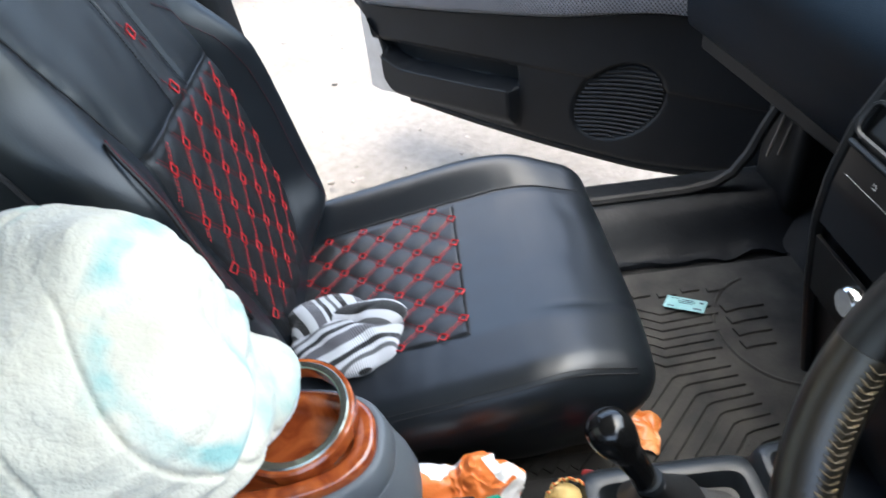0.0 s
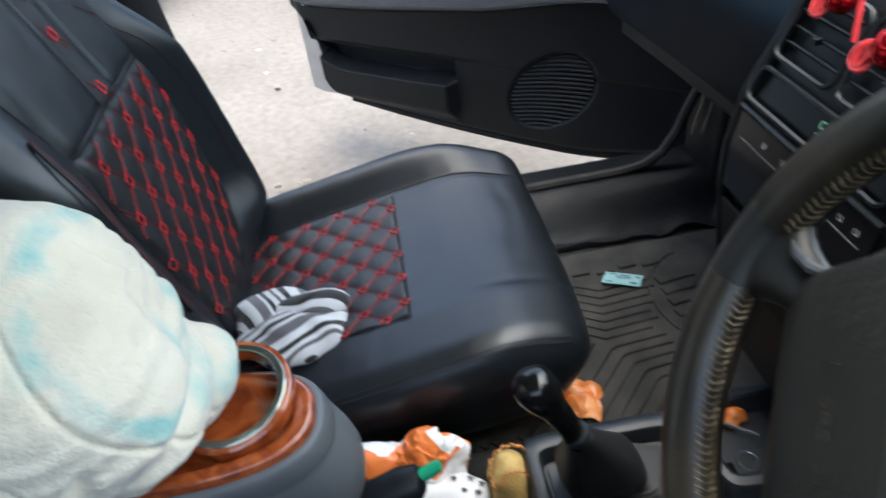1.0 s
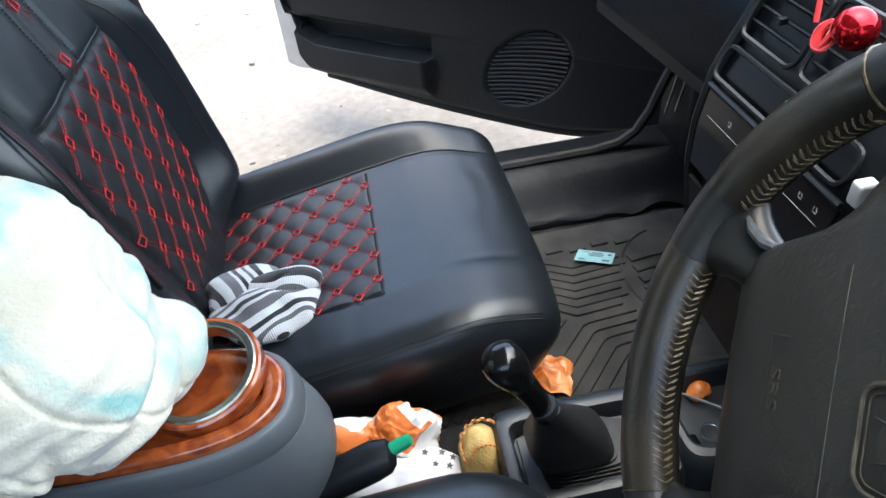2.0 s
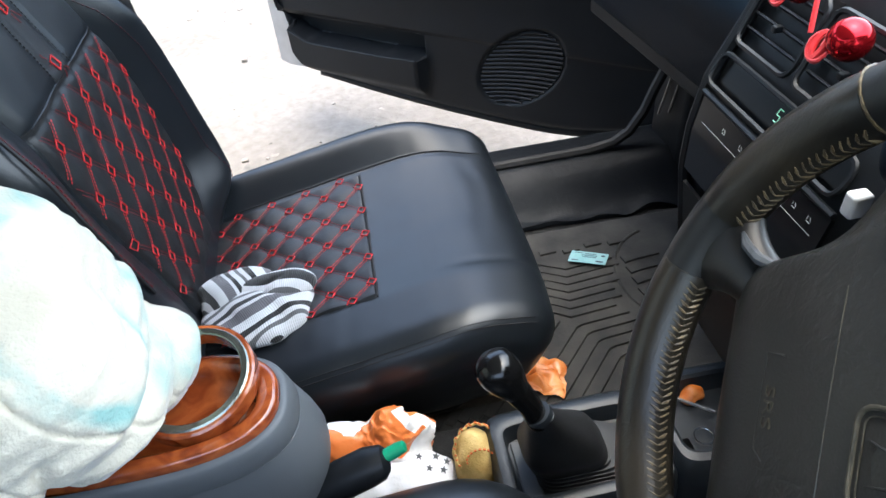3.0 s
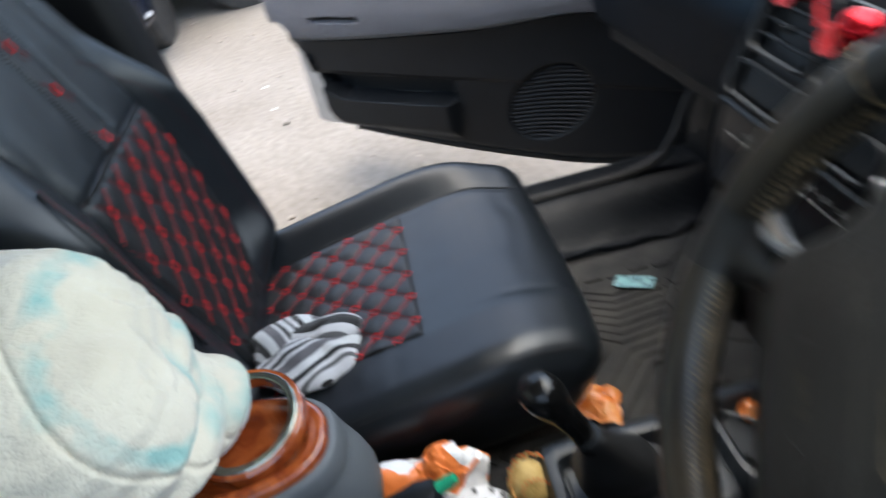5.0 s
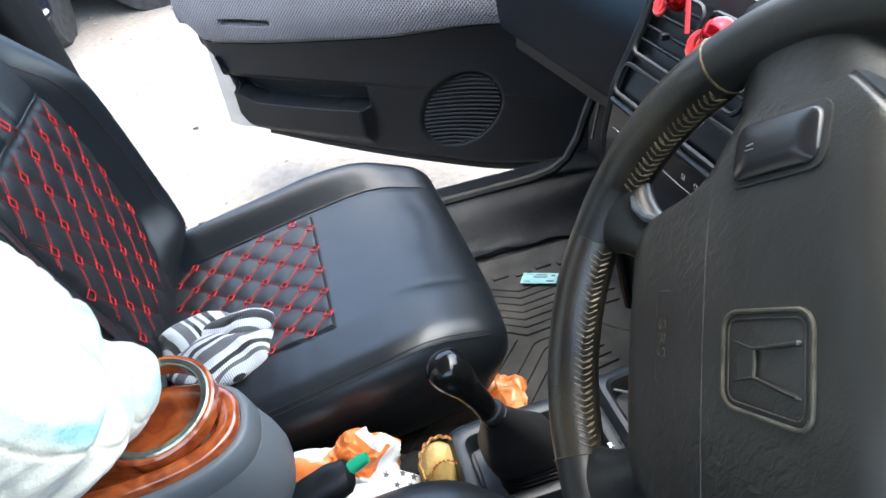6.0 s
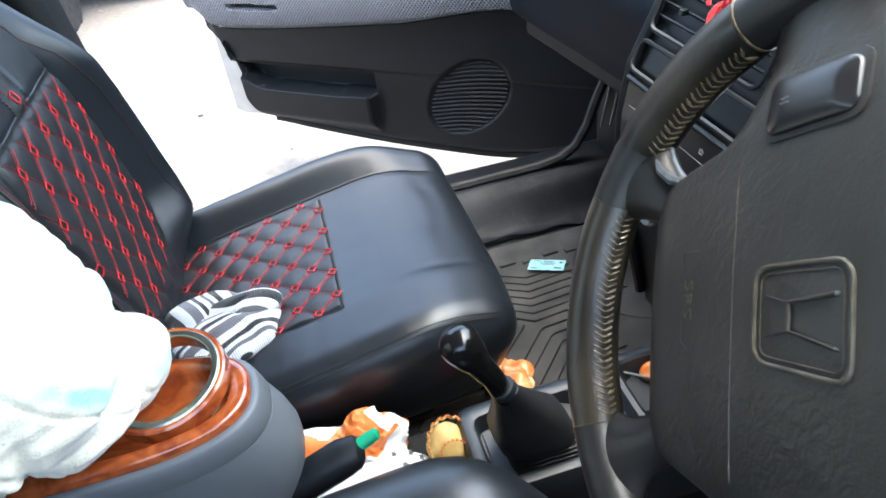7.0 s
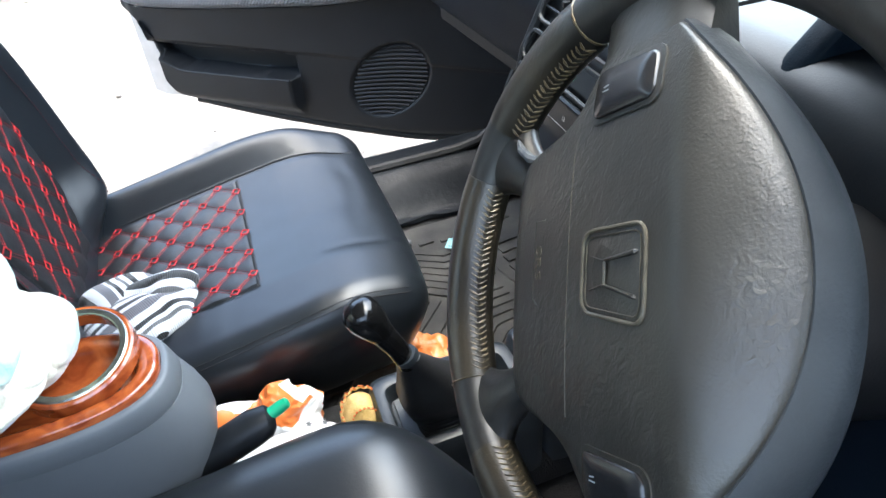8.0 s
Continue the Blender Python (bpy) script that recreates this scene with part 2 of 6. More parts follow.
def joined(*geos):
    verts, faces = [], []
    for v, f in geos:
        o = len(verts)
        verts += [tuple(p) for p in v]
        faces += [tuple(i + o for i in q) for q in f]
    return verts, faces


def moved(geo, m):
    return [tuple(m @ Vector(v)) for v in geo[0]], geo[1]


def axis_samples(h, r, step):
    a = [r * math.tan(x) for x in np.linspace(0, math.pi / 4, 5)]
    inner = h - r
    mid = np.linspace(-inner, inner, max(2, int(2 * inner / step) + 1))
    return np.concatenate([[-inner - d for d in a[:0:-1]], mid, [inner + d for d in a[1:]]])


def rbox(lo, hi, r, step=0.03, shape=None):
    """A box with rounded edges between two corners; shape bends its points."""
    lo, hi = np.array(lo, float), np.array(hi, float)
    c, h = (lo + hi) / 2, (hi - lo) / 2
    r = min(r, *(h * 0.98))
    s = [axis_samples(x, r, step) for x in h]
    verts, faces = [], []
    for ax in range(3):
        i, j = [k for k in range(3) if k != ax]
        for sign in (-1, 1):
            o = len(verts)
            for a in s[i]:
                for b in s[j]:
                    p = np.zeros(3)
                    p[i], p[j], p[ax] = a, b, sign * h[ax]
                    q = np.clip(p, -(h - r), h - r)
                    d = p - q
                    k = np.linalg.norm(d)
                    verts.append(c + q + (d / k * r if k > 0 else 0))
            nj = len(s[j])
            for a in range(len(s[i]) - 1):
                for b in range(nj - 1):
                    f = (o + a * nj + b, o + (a + 1) * nj + b, o + (a + 1) * nj + b + 1, o + a * nj + b + 1)
                    faces.append(f)
    v = np.array(verts)
    if shape:
        v = np.array([shape(*p) for p in v])
    return v.tolist(), faces


def loft(rings, caps=True, closed=True, loop=False):
    """Rings of equal length joined to a skin."""
    n = len(rings[0])
    verts = [tuple(p) for ring in rings for p in ring]
    faces = []
    m = len(rings)
    for a in range(m if loop else m - 1):
        for b in range(n if closed else n - 1):
            c, d = (a + 1) % m, (b + 1) % n
            faces.append((a * n + b, a * n + d, c * n + d, c * n + b))
    if caps and not loop:
        faces += [tuple(range(n)), tuple(range((m - 1) * n, m * n))]
    return verts, faces


def tube(path, radius, seg=8, loop=False, flat=1.0, up=None):
    """A round bar along a path; radius may vary; flat squeezes it along the up direction."""
    pts = [Vector(p) for p in path]
    m = len(pts)
    rad = radius if isinstance(radius, (list, tuple)) else [radius] * m
    rings = []
    side = None
    for k, p in enumerate(pts):
        a, b = (pts[(k - 1) % m], pts[(k + 1) % m]) if loop else (pts[max(k - 1, 0)], pts[min(k + 1, m - 1)])
        t = (b - a).normalized()
        if up is not None:
            side = t.cross(Vector(up)).normalized()
        elif side is None:
            side = t.orthogonal().normalized()
        else:
            side = (side - t * side.dot(t)).normalized()
        w = side.cross(t).normalized()
        rings.append([p + rad[k] * (math.cos(q) * side + flat * math.sin(q) * w) for q in np.linspace(0, 2 * math.pi, seg, endpoint=False)])
    return loft(rings, caps=True, loop=loop)


def lathe(profile, centre, seg=28, axis="z"):
    rings = []
    for r, z in profile:
        ring = []
        for q in np.linspace(0, 2 * math.pi, seg, endpoint=False):
            x, y = r * math.cos(q), r * math.sin(q)
            v = {"z": (x, y, z), "x": (z, x, y), "y": (y, z, x)}[axis]
            ring.append(Vector(centre) + Vector(v))
        rings.append(ring)
    return loft(rings)


def sheet(fn, nu, nv, thick):
    """A surface fn(u, v) given depth: thick is a vector or a length along the normal."""
    us, vs = np.linspace(0, 1, nu), np.linspace(0, 1, nv)
    top = np.array([[fn(u, v) for v in vs] for u in us], float)
    du, dv = np.gradient(top, axis=0), np.gradient(top, axis=1)
    nrm = np.cross(du, dv)
    nrm /= np.linalg.norm(nrm, axis=2, keepdims=True) + 1e-12
    bot = top - nrm * thick if isinstance(thick, (int, float)) else top + np.array(thick)
    verts = [tuple(p) for g in (top, bot) for row in g for p in row]
    faces, o = [], nu * nv
    for a in range(nu - 1):
        for b in range(nv - 1):
            i = a * nv + b
            faces.append((i, i + nv, i + nv + 1, i + 1))
            faces.append((o + i, o + i + 1, o + i + nv + 1, o + i + nv))
    edge = [a * nv for a in range(nu)] + [(nu - 1) * nv + b for b in range(1, nv)] + [a * nv + nv - 1 for a in range(nu - 2, -1, -1)] + [b for b in range(nv - 2, 0, -1)]
    for a, b in zip(edge, edge[1:] + edge[:1]):
        faces.append((a, b, b + o, a + o))
    return verts, faces


def prism(poly, base, ex, ey, ez, depth):
    """A flat outline (a, b) on axes ex, ey from base, given depth along ez."""
    base, ex, ey, ez = map(Vector, (base, ex, ey, ez))
    lo = [base + a * ex + b * ey for a, b in poly]
    hi = [p + depth * ez for p in lo]
    return loft([lo, hi])


def smooth01(x):
    x = min(1.0, max(0.0, x))
    return x * x * (3 - 2 * x)


# ---- the car's shell ----
FLOOR_Z, MID_Y, SILL_TOP = 0.235, 0.53, 0.302


def ground():
    def fn(u, v):
        x, y = -60 + 120 * u, -60 + 120 * v
        return x, y, 0.0
    solo("ground", sheet(fn, 3, 3, (0, 0, -0.3)), DIRT, "pale packed dirt ground with stones and litter", kind="structure")

    def near(u, v):
        x, y = -5 + 7.5 * u, 1.5 + 6.5 * v
        fade = smooth01(6 * u) * smooth01(6 * (1 - u)) * smooth01(6 * v) * smooth01(6 * (1 - v))
        z = 0.03 + 0.018 * fade * noise.noise((x * 1.3, y * 1.3, 0)) + 0.012 * fade * noise.noise((x * 6, y * 6, 2))
        return x, y, z - 0.034 * (1 - fade)
    solo("ground", sheet(near, 90, 80, (0, 0, -0.05)), DIRT, "uneven trodden dirt beside the open car door", kind="structure")


def shell():
    floor_geo = joined(rbox((-1.3, -0.12, 0.14), (0.85, 1.2, FLOOR_Z), 0.01, 0.3), prism([(0, 0), (0.32, 0.22), (0.32, 0.25), (0, 0.03)], (0.75, 1.2, FLOOR_Z - 0.02), (1, 0, 0), (0, 0, 1), (0, -1, 0), 1.32))
    solo("floor", floor_geo, CARPET, "dark carpeted car floor", kind="structure")
    solo("floor", rbox((-1.3, MID_Y - 0.1, FLOOR_Z - 0.02), (1.0, MID_Y + 0.095, 0.345), 0.05, 0.1), CARPET, "carpeted transmission tunnel between the seats", kind="structure")
    solo("wall_front", rbox((1.02, -0.2, 0.14), (1.06, 1.3, 0.872), 0.01, 0.3), CARPET, "dark carpeted firewall under the dashboard", kind="structure")
    solo("wall_back", rbox((-1.36, -0.2, 0.14), (-1.3, 1.3, 1.1), 0.01, 0.3), CARPET, "dark rear bulkhead of the cabin", kind="structure")
    solo("ceiling", rbox((-1.35, -0.14, 1.33), (0.31, 1.22, 1.37), 0.015, 0.2), LINING, "grey fabric roof lining", kind="structure")
    for y in (-0.26, 1.215):
        solo("trim", tube([(0.29, y + (0.06 if y < 0 else -0.03), 1.34), (0.65, y + 0.02, 1.14), (1.05, y + 0.02, 0.93)], 0.03, 8), DARK_PLASTIC, "dark windscreen pillar", kind="structure")
    for y in (-0.2, 1.21):
        solo("trim", rbox((-1.35, y - 0.05, 1.25), (0.34, y + 0.05, 1.36), 0.03, 0.2), LINING, "grey roof rail over the doors", kind="structure")
    # door sills with their vinyl and seal
    for y0, y1, s in ((1.19, 1.32, 1), (-0.26, -0.13, -1)):
        if s < 0:
            # never in view; added shut to block light and reflections from the driver's side
            solo("door_1", rbox((-0.34, -0.27, 0.3), (1.02, -0.19, 0.86), 0.03, 0.15), DOOR_PLASTIC, "unseen closed driver door with black trim, added to block side light", kind="structure")
        solo("sill", rbox((-1.3, y0, 0.12), (1.0, y1, SILL_TOP), 0.03, 0.2), SILL_VINYL, "dusty grey vinyl door sill", kind="structure")


def passenger_side():
    """Kick panel, sill lining, seal and pillar round the open passenger door."""
    def lining(u, v):
        x = -0.4 + 1.25 * u
        y, z = 1.205 - 0.115 * v, 0.298 - 0.06 * smooth01(v * 1.15)
        wave = 0.007 * noise.noise((x * 7, v * 3, 0.4)) + 0.006 * noise.noise((x * 18, v * 4, 2)) * (0.3 + v) + 0.002 * noise.noise((x * 60, v * 9, 5))
        return x, y + wave, z + wave
    solo("trim", sheet(lining, 70, 10, 0.008), SILL_VINYL, "wrinkled dark vinyl lining along the door sill", kind="structure")
    path = [(-0.27, 1.235, 0.62), (-0.25, 1.235, 0.42), (-0.2, 1.235, 0.34), (-0.1, 1.235, 0.308), (0.3, 1.235, 0.303), (0.6, 1.235, 0.306), (0.655, 1.235, 0.315), (0.69, 1.235, 0.337), (0.717, 1.235, 0.38), (0.735, 1.235, 0.432), (0.76, 1.235, 0.49), (0.795, 1.235, 0.6), (0.84, 1.235, 0.9)]
    solo("trim", tube(path, 0.011, 8), SEAL, "black rubber door seal", kind="structure")
    solo("trim", rbox((0.765, 1.15, 0.24), (1.05, 1.3, 0.95), 0.02, 0.1), DARK_PLASTIC, "black kick panel at the hinge pillar", kind="structure")
    for dx in (0.0, 0.022):
        solo("trim", tube([(0.752 + dx, 1.2, 0.492), (0.744 + dx, 1.2, 0.45), (0.732 + dx, 1.2, 0.39)], 0.0028, 6), DIRT_METAL, "worn steel door check strap", kind="structure")
    solo("trim", lathe([(0.007, 0), (0.007, 0.005), (0.004, 0.007), (0.0005, 0.007)], (0.752, 1.195, 0.497), 8), CHROME, "bright hinge bolt", kind="structure")
    solo("pillar", rbox((-0.36, 1.17, 0.3), (-0.2, 1.3, 1.36), 0.03, 0.08, lambda x, y, z: (x - 0.06 * (z - 0.78), y - 0.06 * max(0, z - 0.7), z)), DARK_PLASTIC, "black door pillar behind the passenger seat", kind="structure")
    # rear flank of the cabin
    solo("wall_left", rbox((-1.36, 1.2, 0.14), (-0.34, 1.3, 0.85), 0.02, 0.2), DARK_PLASTIC, "dark rear side panel of the cabin", kind="structure")
    solo("wall_right", rbox((-1.36, -0.26, 0.14), (-0.34, -0.16, 0.85), 0.02, 0.2), DARK_PLASTIC, "dark rear side panel on the driver's side", kind="structure")
    solo("pillar", rbox((-0.4, -0.26, 0.3), (-0.28, -0.14, 1.36), 0.03, 0.1), DARK_PLASTIC, "black door pillar beside the driver seat", kind="structure")


def unseen_wall():
    # out of view; added so the seat leather reflects less open sky
    solo("wall_unseen", rbox((-14, 11.0, -0.05), (16, 11.3, 3.2), 0.02, 2.0), WALL_GREY, "plain pale unseen wall added to shape reflections on the seats", kind="structure")


ground()
unseen_wall()
shell()
passenger_side()


# ---- the open passenger door ----
DOOR_AT, DOOR_D, DOOR_N = Vector((0.326, 1.767, 0)), Vector((0.7617, -0.648, 0)), Vector((-0.648, -0.7617, 0))


def on_door(a, z, d=0.0):
    return DOOR_AT + DOOR_D * a + DOOR_N * d + Vector((0, 0, z))


def belt(a):
    """Lower edge of the fabric insert."""
    return 0.502 + 0.05 * smooth01((a + 0.45) / 0.9) + 0.03 * smooth01((a - 0.1) / 0.35) + 0.05 * smooth01((-0.44 - a) / 0.06)


def door():
    d = thing("passenger_door", on_door(0.1, 0.19), "open car door with black plastic trim and grey mesh fabric", "car door")
    shell_poly = [(-0.535, 0.222), (-0.5, 0.212), (-0.3, 0.216), (0.1, 0.204), (0.62, 0.2), (0.66, 0.22), (0.68, 0.5), (0.68, 0.82), (-0.5, 0.82), (-0.53, 0.6)]
    part("shell", prism(shell_poly, on_door(0, 0, -0.11), DOOR_D, (0, 0, 1), DOOR_N, 0.1), PAINT, d, "silver painted outer shell with a scuffed edge")

    def bottom(a):
        t = max(0.0, min(1.0, (-0.335 - a) / 0.105))
        return 0.190 + 0.09 * max(0.0, 0.24 - a) ** 2 + 0.5 * max(0.0, a - 0.3) ** 2 + 0.19 * (1 - math.sqrt(1 - t * t))

    def lip_at(a):
        return 0.338 + 0.004 * smooth01((a + 0.1) / 0.1) + 0.03 * smooth01((-0.3 - a) / 0.12) ** 2

    def depth(a, z):
        e = 0.03
        # pocket: a bulging bin with a slot above its lip
        ina = smooth01((a + 0.425) / 0.02) * smooth01((0.034 - a) / 0.012)
        lip = lip_at(a)
        bulge = smooth01((z - 0.222) / 0.05)
        slot = smooth01((z - lip) / 0.006) * smooth01((0.402 - z) / 0.006)
        e += ina * (0.036 * bulge * (1 - smooth01((z - lip) / 0.006)) - 0.036 * slot)
        # edge roll
        e -= 0.02 * (1 - smooth01((z - bottom(a)) / 0.03))
        e -= 0.015 * (1 - smooth01((a + 0.48) / 0.03))
        # crease line over the speaker
        e += 0.006 * smooth01((z - 0.405) / 0.01)
        # dish for the speaker
        r = math.hypot((a - 0.303 - 0.35 * (z - 0.357)) / 0.108, (z - 0.357 - 0.12 * (a - 0.303)) / 0.104)
        e -= 0.012 * (1 - smooth01((r - 0.9) / 0.12))
        return e

    def panel(u, v):
        a = -0.482 + 1.14 * u
        z0, z1 = bottom(a), belt(a)
        z = z0 + (z1 - z0) * v
        return on_door(a - 0.034 * smooth01((v - 0.3) / 0.35) * max(0.0, 1 - 14 * u), z, depth(a, z))
    part("panel", sheet(panel, 190, 90, 0.012), DOOR_PLASTIC, d, "black grained plastic panel with a map pocket")

    part("pocket_lip", tube([on_door(a, lip_at(a) - 0.001, 0.062) for a in np.linspace(-0.405, 0.02, 30)], 0.0042, 8), DOOR_PLASTIC, d, "rolled black pocket lip")

    def fabric(u, v):
        a = -0.516 + 1.176 * u
        z0 = belt(a)
        z = z0 + (0.72 - z0) * v
        b = math.sin(math.pi * min(1, max(0.0, v * 1.5))) if v < 0.66 else 0
        hole = smooth01((a + 0.362) / 0.012) * smooth01((-0.196 - a) / 0.012) * smooth01((z - 0.57) / 0.005) * smooth01((0.588 - z) / 0.005)
        return on_door(a, z, 0.03 + 0.035 * smooth01(v * 8) + 0.012 * b - 0.03 * hole)
    part("fabric_insert", sheet(fabric, 120, 60, 0.012), MESH_FABRIC, d, "grey mesh fabric armrest insert")
    turned = Matrix.Translation(on_door(-0.279, 0.579, 0.052)) @ Matrix(((DOOR_D.x, 0, DOOR_N.x, 0), (DOOR_D.y, 0, DOOR_N.y, 0), (0, 1, 0, 0), (0, 0, 0, 1)))
    part("pull_recess", moved(rbox((-0.075, -0.008, -0.004), (0.075, 0.008, 0.004), 0.004, 0.02), turned), DARK_PLASTIC, d, "black oval pull recess")
    part("top_rail", prism([(-0.49, 0.715), (0.66, 0.715), (0.66, 0.82), (-0.49, 0.82)], on_door(0, 0, 0), DOOR_D, (0, 0, 1), DOOR_N, 0.05), DOOR_PLASTIC, d)
    part("bottom_strip", tube([on_door(a, bottom(max(a, -0.34)) - 0.001, 0.004) for a in np.linspace(-0.36, 0.6, 40)], 0.012, 10), TRIM_BROWN, d, "rolled black lower door edge")
    # speaker grille: dark backing, rim and slats
    ca, cz = 0.303, 0.357

    def oval(q, k, d):
        return on_door(ca + k * (0.106 * math.cos(q) + 0.036 * math.sin(q)), cz + k * (0.1 * math.sin(q) + 0.013 * math.cos(q)), d)
    turn = np.linspace(0, 2 * math.pi, 48, endpoint=False)
    part("grille_rim", tube([oval(q, 1.0, 0.022) for q in turn], 0.0028, 6, loop=True), DOOR_PLASTIC, d)
    back = [oval(q, 0.99, 0.0195) for q in turn]
    part("grille_backing", loft([back, [p + DOOR_N * 0.002 for p in back]]), DARK_PLASTIC, d)
    for k in range(17):
        y = -0.94 + 0.1175 * k
        w = math.sqrt(max(0.02, 1 - y * y)) * 0.97
        bow = [on_door(ca + s * w * 0.106 + 0.036 * y, cz + 0.1 * y + 0.013 * s * w - 0.005 * s * s, 0.0255) for s in np.linspace(-1, 1, 9)]
        part("slat", tube(bow, 0.0036, 6, flat=0.8), DOOR_PLASTIC, d)
    for a, z in ((-0.46, 0.5),):
        part("screw", lathe([(0.004, 0), (0.004, 0.002), (0.001, 0.003)], on_door(a, z, 0.03), 8, "x"), CHROME, d)
    return d


door()


# ---- passenger seat ----
SEAT_Y = 0.897


def cushion_shape(x, y, z):
    """Bends the plain cushion block: bolsters, tilt, nose, seam grooves and the stitched welt."""
    s = (y - SEAT_Y) / 0.25
    t = smooth01((z - 0.3) / 0.12)
    bol = smooth01((s - 0.6) / 0.3) * 0.036 * (1 - 0.55 * smooth01((x - 0.12) / 0.2)) if s > 0 else 0.0
    z += t * (0.2 * (x - 0.12) - 0.010 * max(0, 1 - (s / 0.6) ** 2) + bol)
    nose = smooth01((x - 0.16) / 0.2)
    z -= t * 0.05 * nose ** 2
    if t > 0.7:
        # a seam that fades out behind the nose, the far seam, and the welt along the near edge
        z -= 0.0022 * math.exp(-((y - 0.772) / 0.006) ** 2) * smooth01((x - 0.18) / 0.08) * smooth01((0.345 - x) / 0.04)
        z -= 0.0024 * math.exp(-((y - 1.06) / 0.006) ** 2) * smooth01((0.335 - x) / 0.05)
        z += 0.002 * math.exp(-((y - 0.652) / 0.007) ** 2)
        # soft creases across the nose
        if x > 0.2:
            z += 0.0004 * math.sin(x * 170 + 5 * noise.noise((x * 9, y * 7, 0))) * smooth01((x - 0.24) / 0.05) * smooth01((0.36 - x) / 0.04) * smooth01((s + 0.45) / 0.3) * smooth01((0.75 - s) / 0.2)
        z += 0.0007 * noise.noise((x * 16, y * 16, 3)) + 0.0004 * noise.noise((x * 45, y * 30, 7))
    k = 1 - 0.06 * nose - 0.03 * (1 - t)
    y = SEAT_Y + (y - SEAT_Y) * k
    if x > 0.2:
        x += 0.014 * (1 - s * s)
    x -= 0.05 * (1 - smooth01((z - 0.24) / 0.18)) * smooth01((x + 0.1) / 0.3)
    if s < -0.8 and t < 0.9:
        y += 0.004 * noise.noise((x * 12, 0, z * 14)) + 0.012 * (1 - t)
    return x, y, z


BACK_X = -0.142


def insert_half(z, far=False):
    """Half the width of the backrest's quilted insert, on its near or far side."""
    if far:
        return 0.159 + 0.006 * math.sin(max(0.0, min(1.0, (0.77 - z) / 0.3)) * math.pi) - 0.05 * smooth01((0.56 - z) / 0.12)
    return 0.149 - 0.056 * smooth01((0.74 - z) / 0.3)


def back_shape(x, y, z):
    s = abs(y - SEAT_Y)
    side = (y - SEAT_Y) / max(s, 1e-6)
    front = smooth01((x + 0.21) / 0.05)
    lift = smooth01((z - 0.40) / 0.1)
    up = smooth01((z - 0.76) / 0.14)
    edge = insert_half(min(z, 0.775), side > 0)
    wing = smooth01((s - edge + 0.005) / (0.07 if side > 0 else 0.09))
    wx = (0.05 * (1 - 0.85 * up) if side > 0 else 0.036 * (1 - 0.75 * up)) * wing * lift
    # sunken seams over the insert and beside the bolsters, a soft panel above
    groove = -0.0012 * math.exp(-((z - 0.781) / 0.006) ** 2) * (1 - smooth01((s - 0.15) / 0.03))
    valley = -0.006 * math.exp(-((s - edge - 0.004) / 0.006) ** 2) * (1 - up)
    bulge = 0.006 * smooth01((z - 0.779) / 0.014) * (1 - smooth01((s - 0.12) / 0.06))
    strip = -0.003 * (1 - smooth01((s - 0.026) / 0.005)) * smooth01((z - 0.79) / 0.02)
    # the seam that parts the upper panel from the near shoulder
    line = SEAT_Y - 0.153 - 0.27 * (z - 0.784)
    shoulder = -0.006 * math.exp(-((y - line) / 0.007) ** 2) * smooth01((z - 0.775) / 0.02) if side < 0 else 0.0
    shoulder -= 0.022 * smooth01((line - y) / 0.09) * smooth01((z - 0.8) / 0.12) if side < 0 else 0.0
    dents = 0.0016 * noise.noise((0, y * 12, z * 10)) + 0.0008 * noise.noise((3, y * 34, z * 26))
    # the far flank curves in towards the top
    w = 1.0
    if side > 0:
        w = 0.96 + 0.03 * math.sin((z - 0.36) * 6.5) - 0.35 * smooth01((z - 0.64) / 0.4)
    lean = 0.1 * (z - 0.785 + math.hypot(z - 0.785, 0.02))
    x = x - 0.165 * (z - 0.5) - lean + front * (wx + (groove + valley + bulge + strip + shoulder + dents) * lift)
    return x, SEAT_Y + (y - SEAT_Y) * w, z


def quilt_lines(parent, place, inside, oa, ob, da, db, count):
    """Double red stitch lines and small stitched diamonds on a quilted panel; place(a, b, lift) gives a point."""
    knots = [(oa - i * da / 2, ob - j * db / 2) for i in range(-3, count) for j in range(-3, count) if (i + j) % 2 == 0]
    for a, b in knots:
        for sa, sb in ((1, 1), (1, -1)):
            threads = []
            for off in (-0.0017, 0.0017):
                pts = []
                for t in np.linspace(0.13, 0.87, 9):
                    p, q = a + sa * da / 2 * t - sb * off, b + sb * db / 2 * t + sa * off
                    if inside(p, q):
                        pts.append(place(p, q, 0.0006))
                threads += [tube([u, u.lerp(w, 0.68)], 0.0006, 4) for u, w in zip(pts, pts[1:])]
            if threads:
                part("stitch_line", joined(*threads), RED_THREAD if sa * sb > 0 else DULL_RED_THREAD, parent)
    for a, b in knots:
        if inside(a, b):
            k, h = da / 0.0615, db / 0.0615
            loop = [(-0.0072 * k, -0.0016), (-0.0022 * k, 0.0078 * h), (0.0072 * k, 0.0016), (0.0022 * k, -0.0078 * h)]
            pts = [place(a + u, b + v, 0.0016) for u, v in loop]
            part("stitch_diamond", tube(pts, 0.00105, 5, loop=True), RED_THREAD, parent)


def puff(a, b, oa, ob, da, db):
    i, j = (oa - a) / (da / 2), (ob - b) / (db / 2)
    p, q = (i + j) / 2, (i - j) / 2
    return abs(math.sin(math.pi * p)) ** 0.5 * abs(math.sin(math.pi * q)) ** 0.5


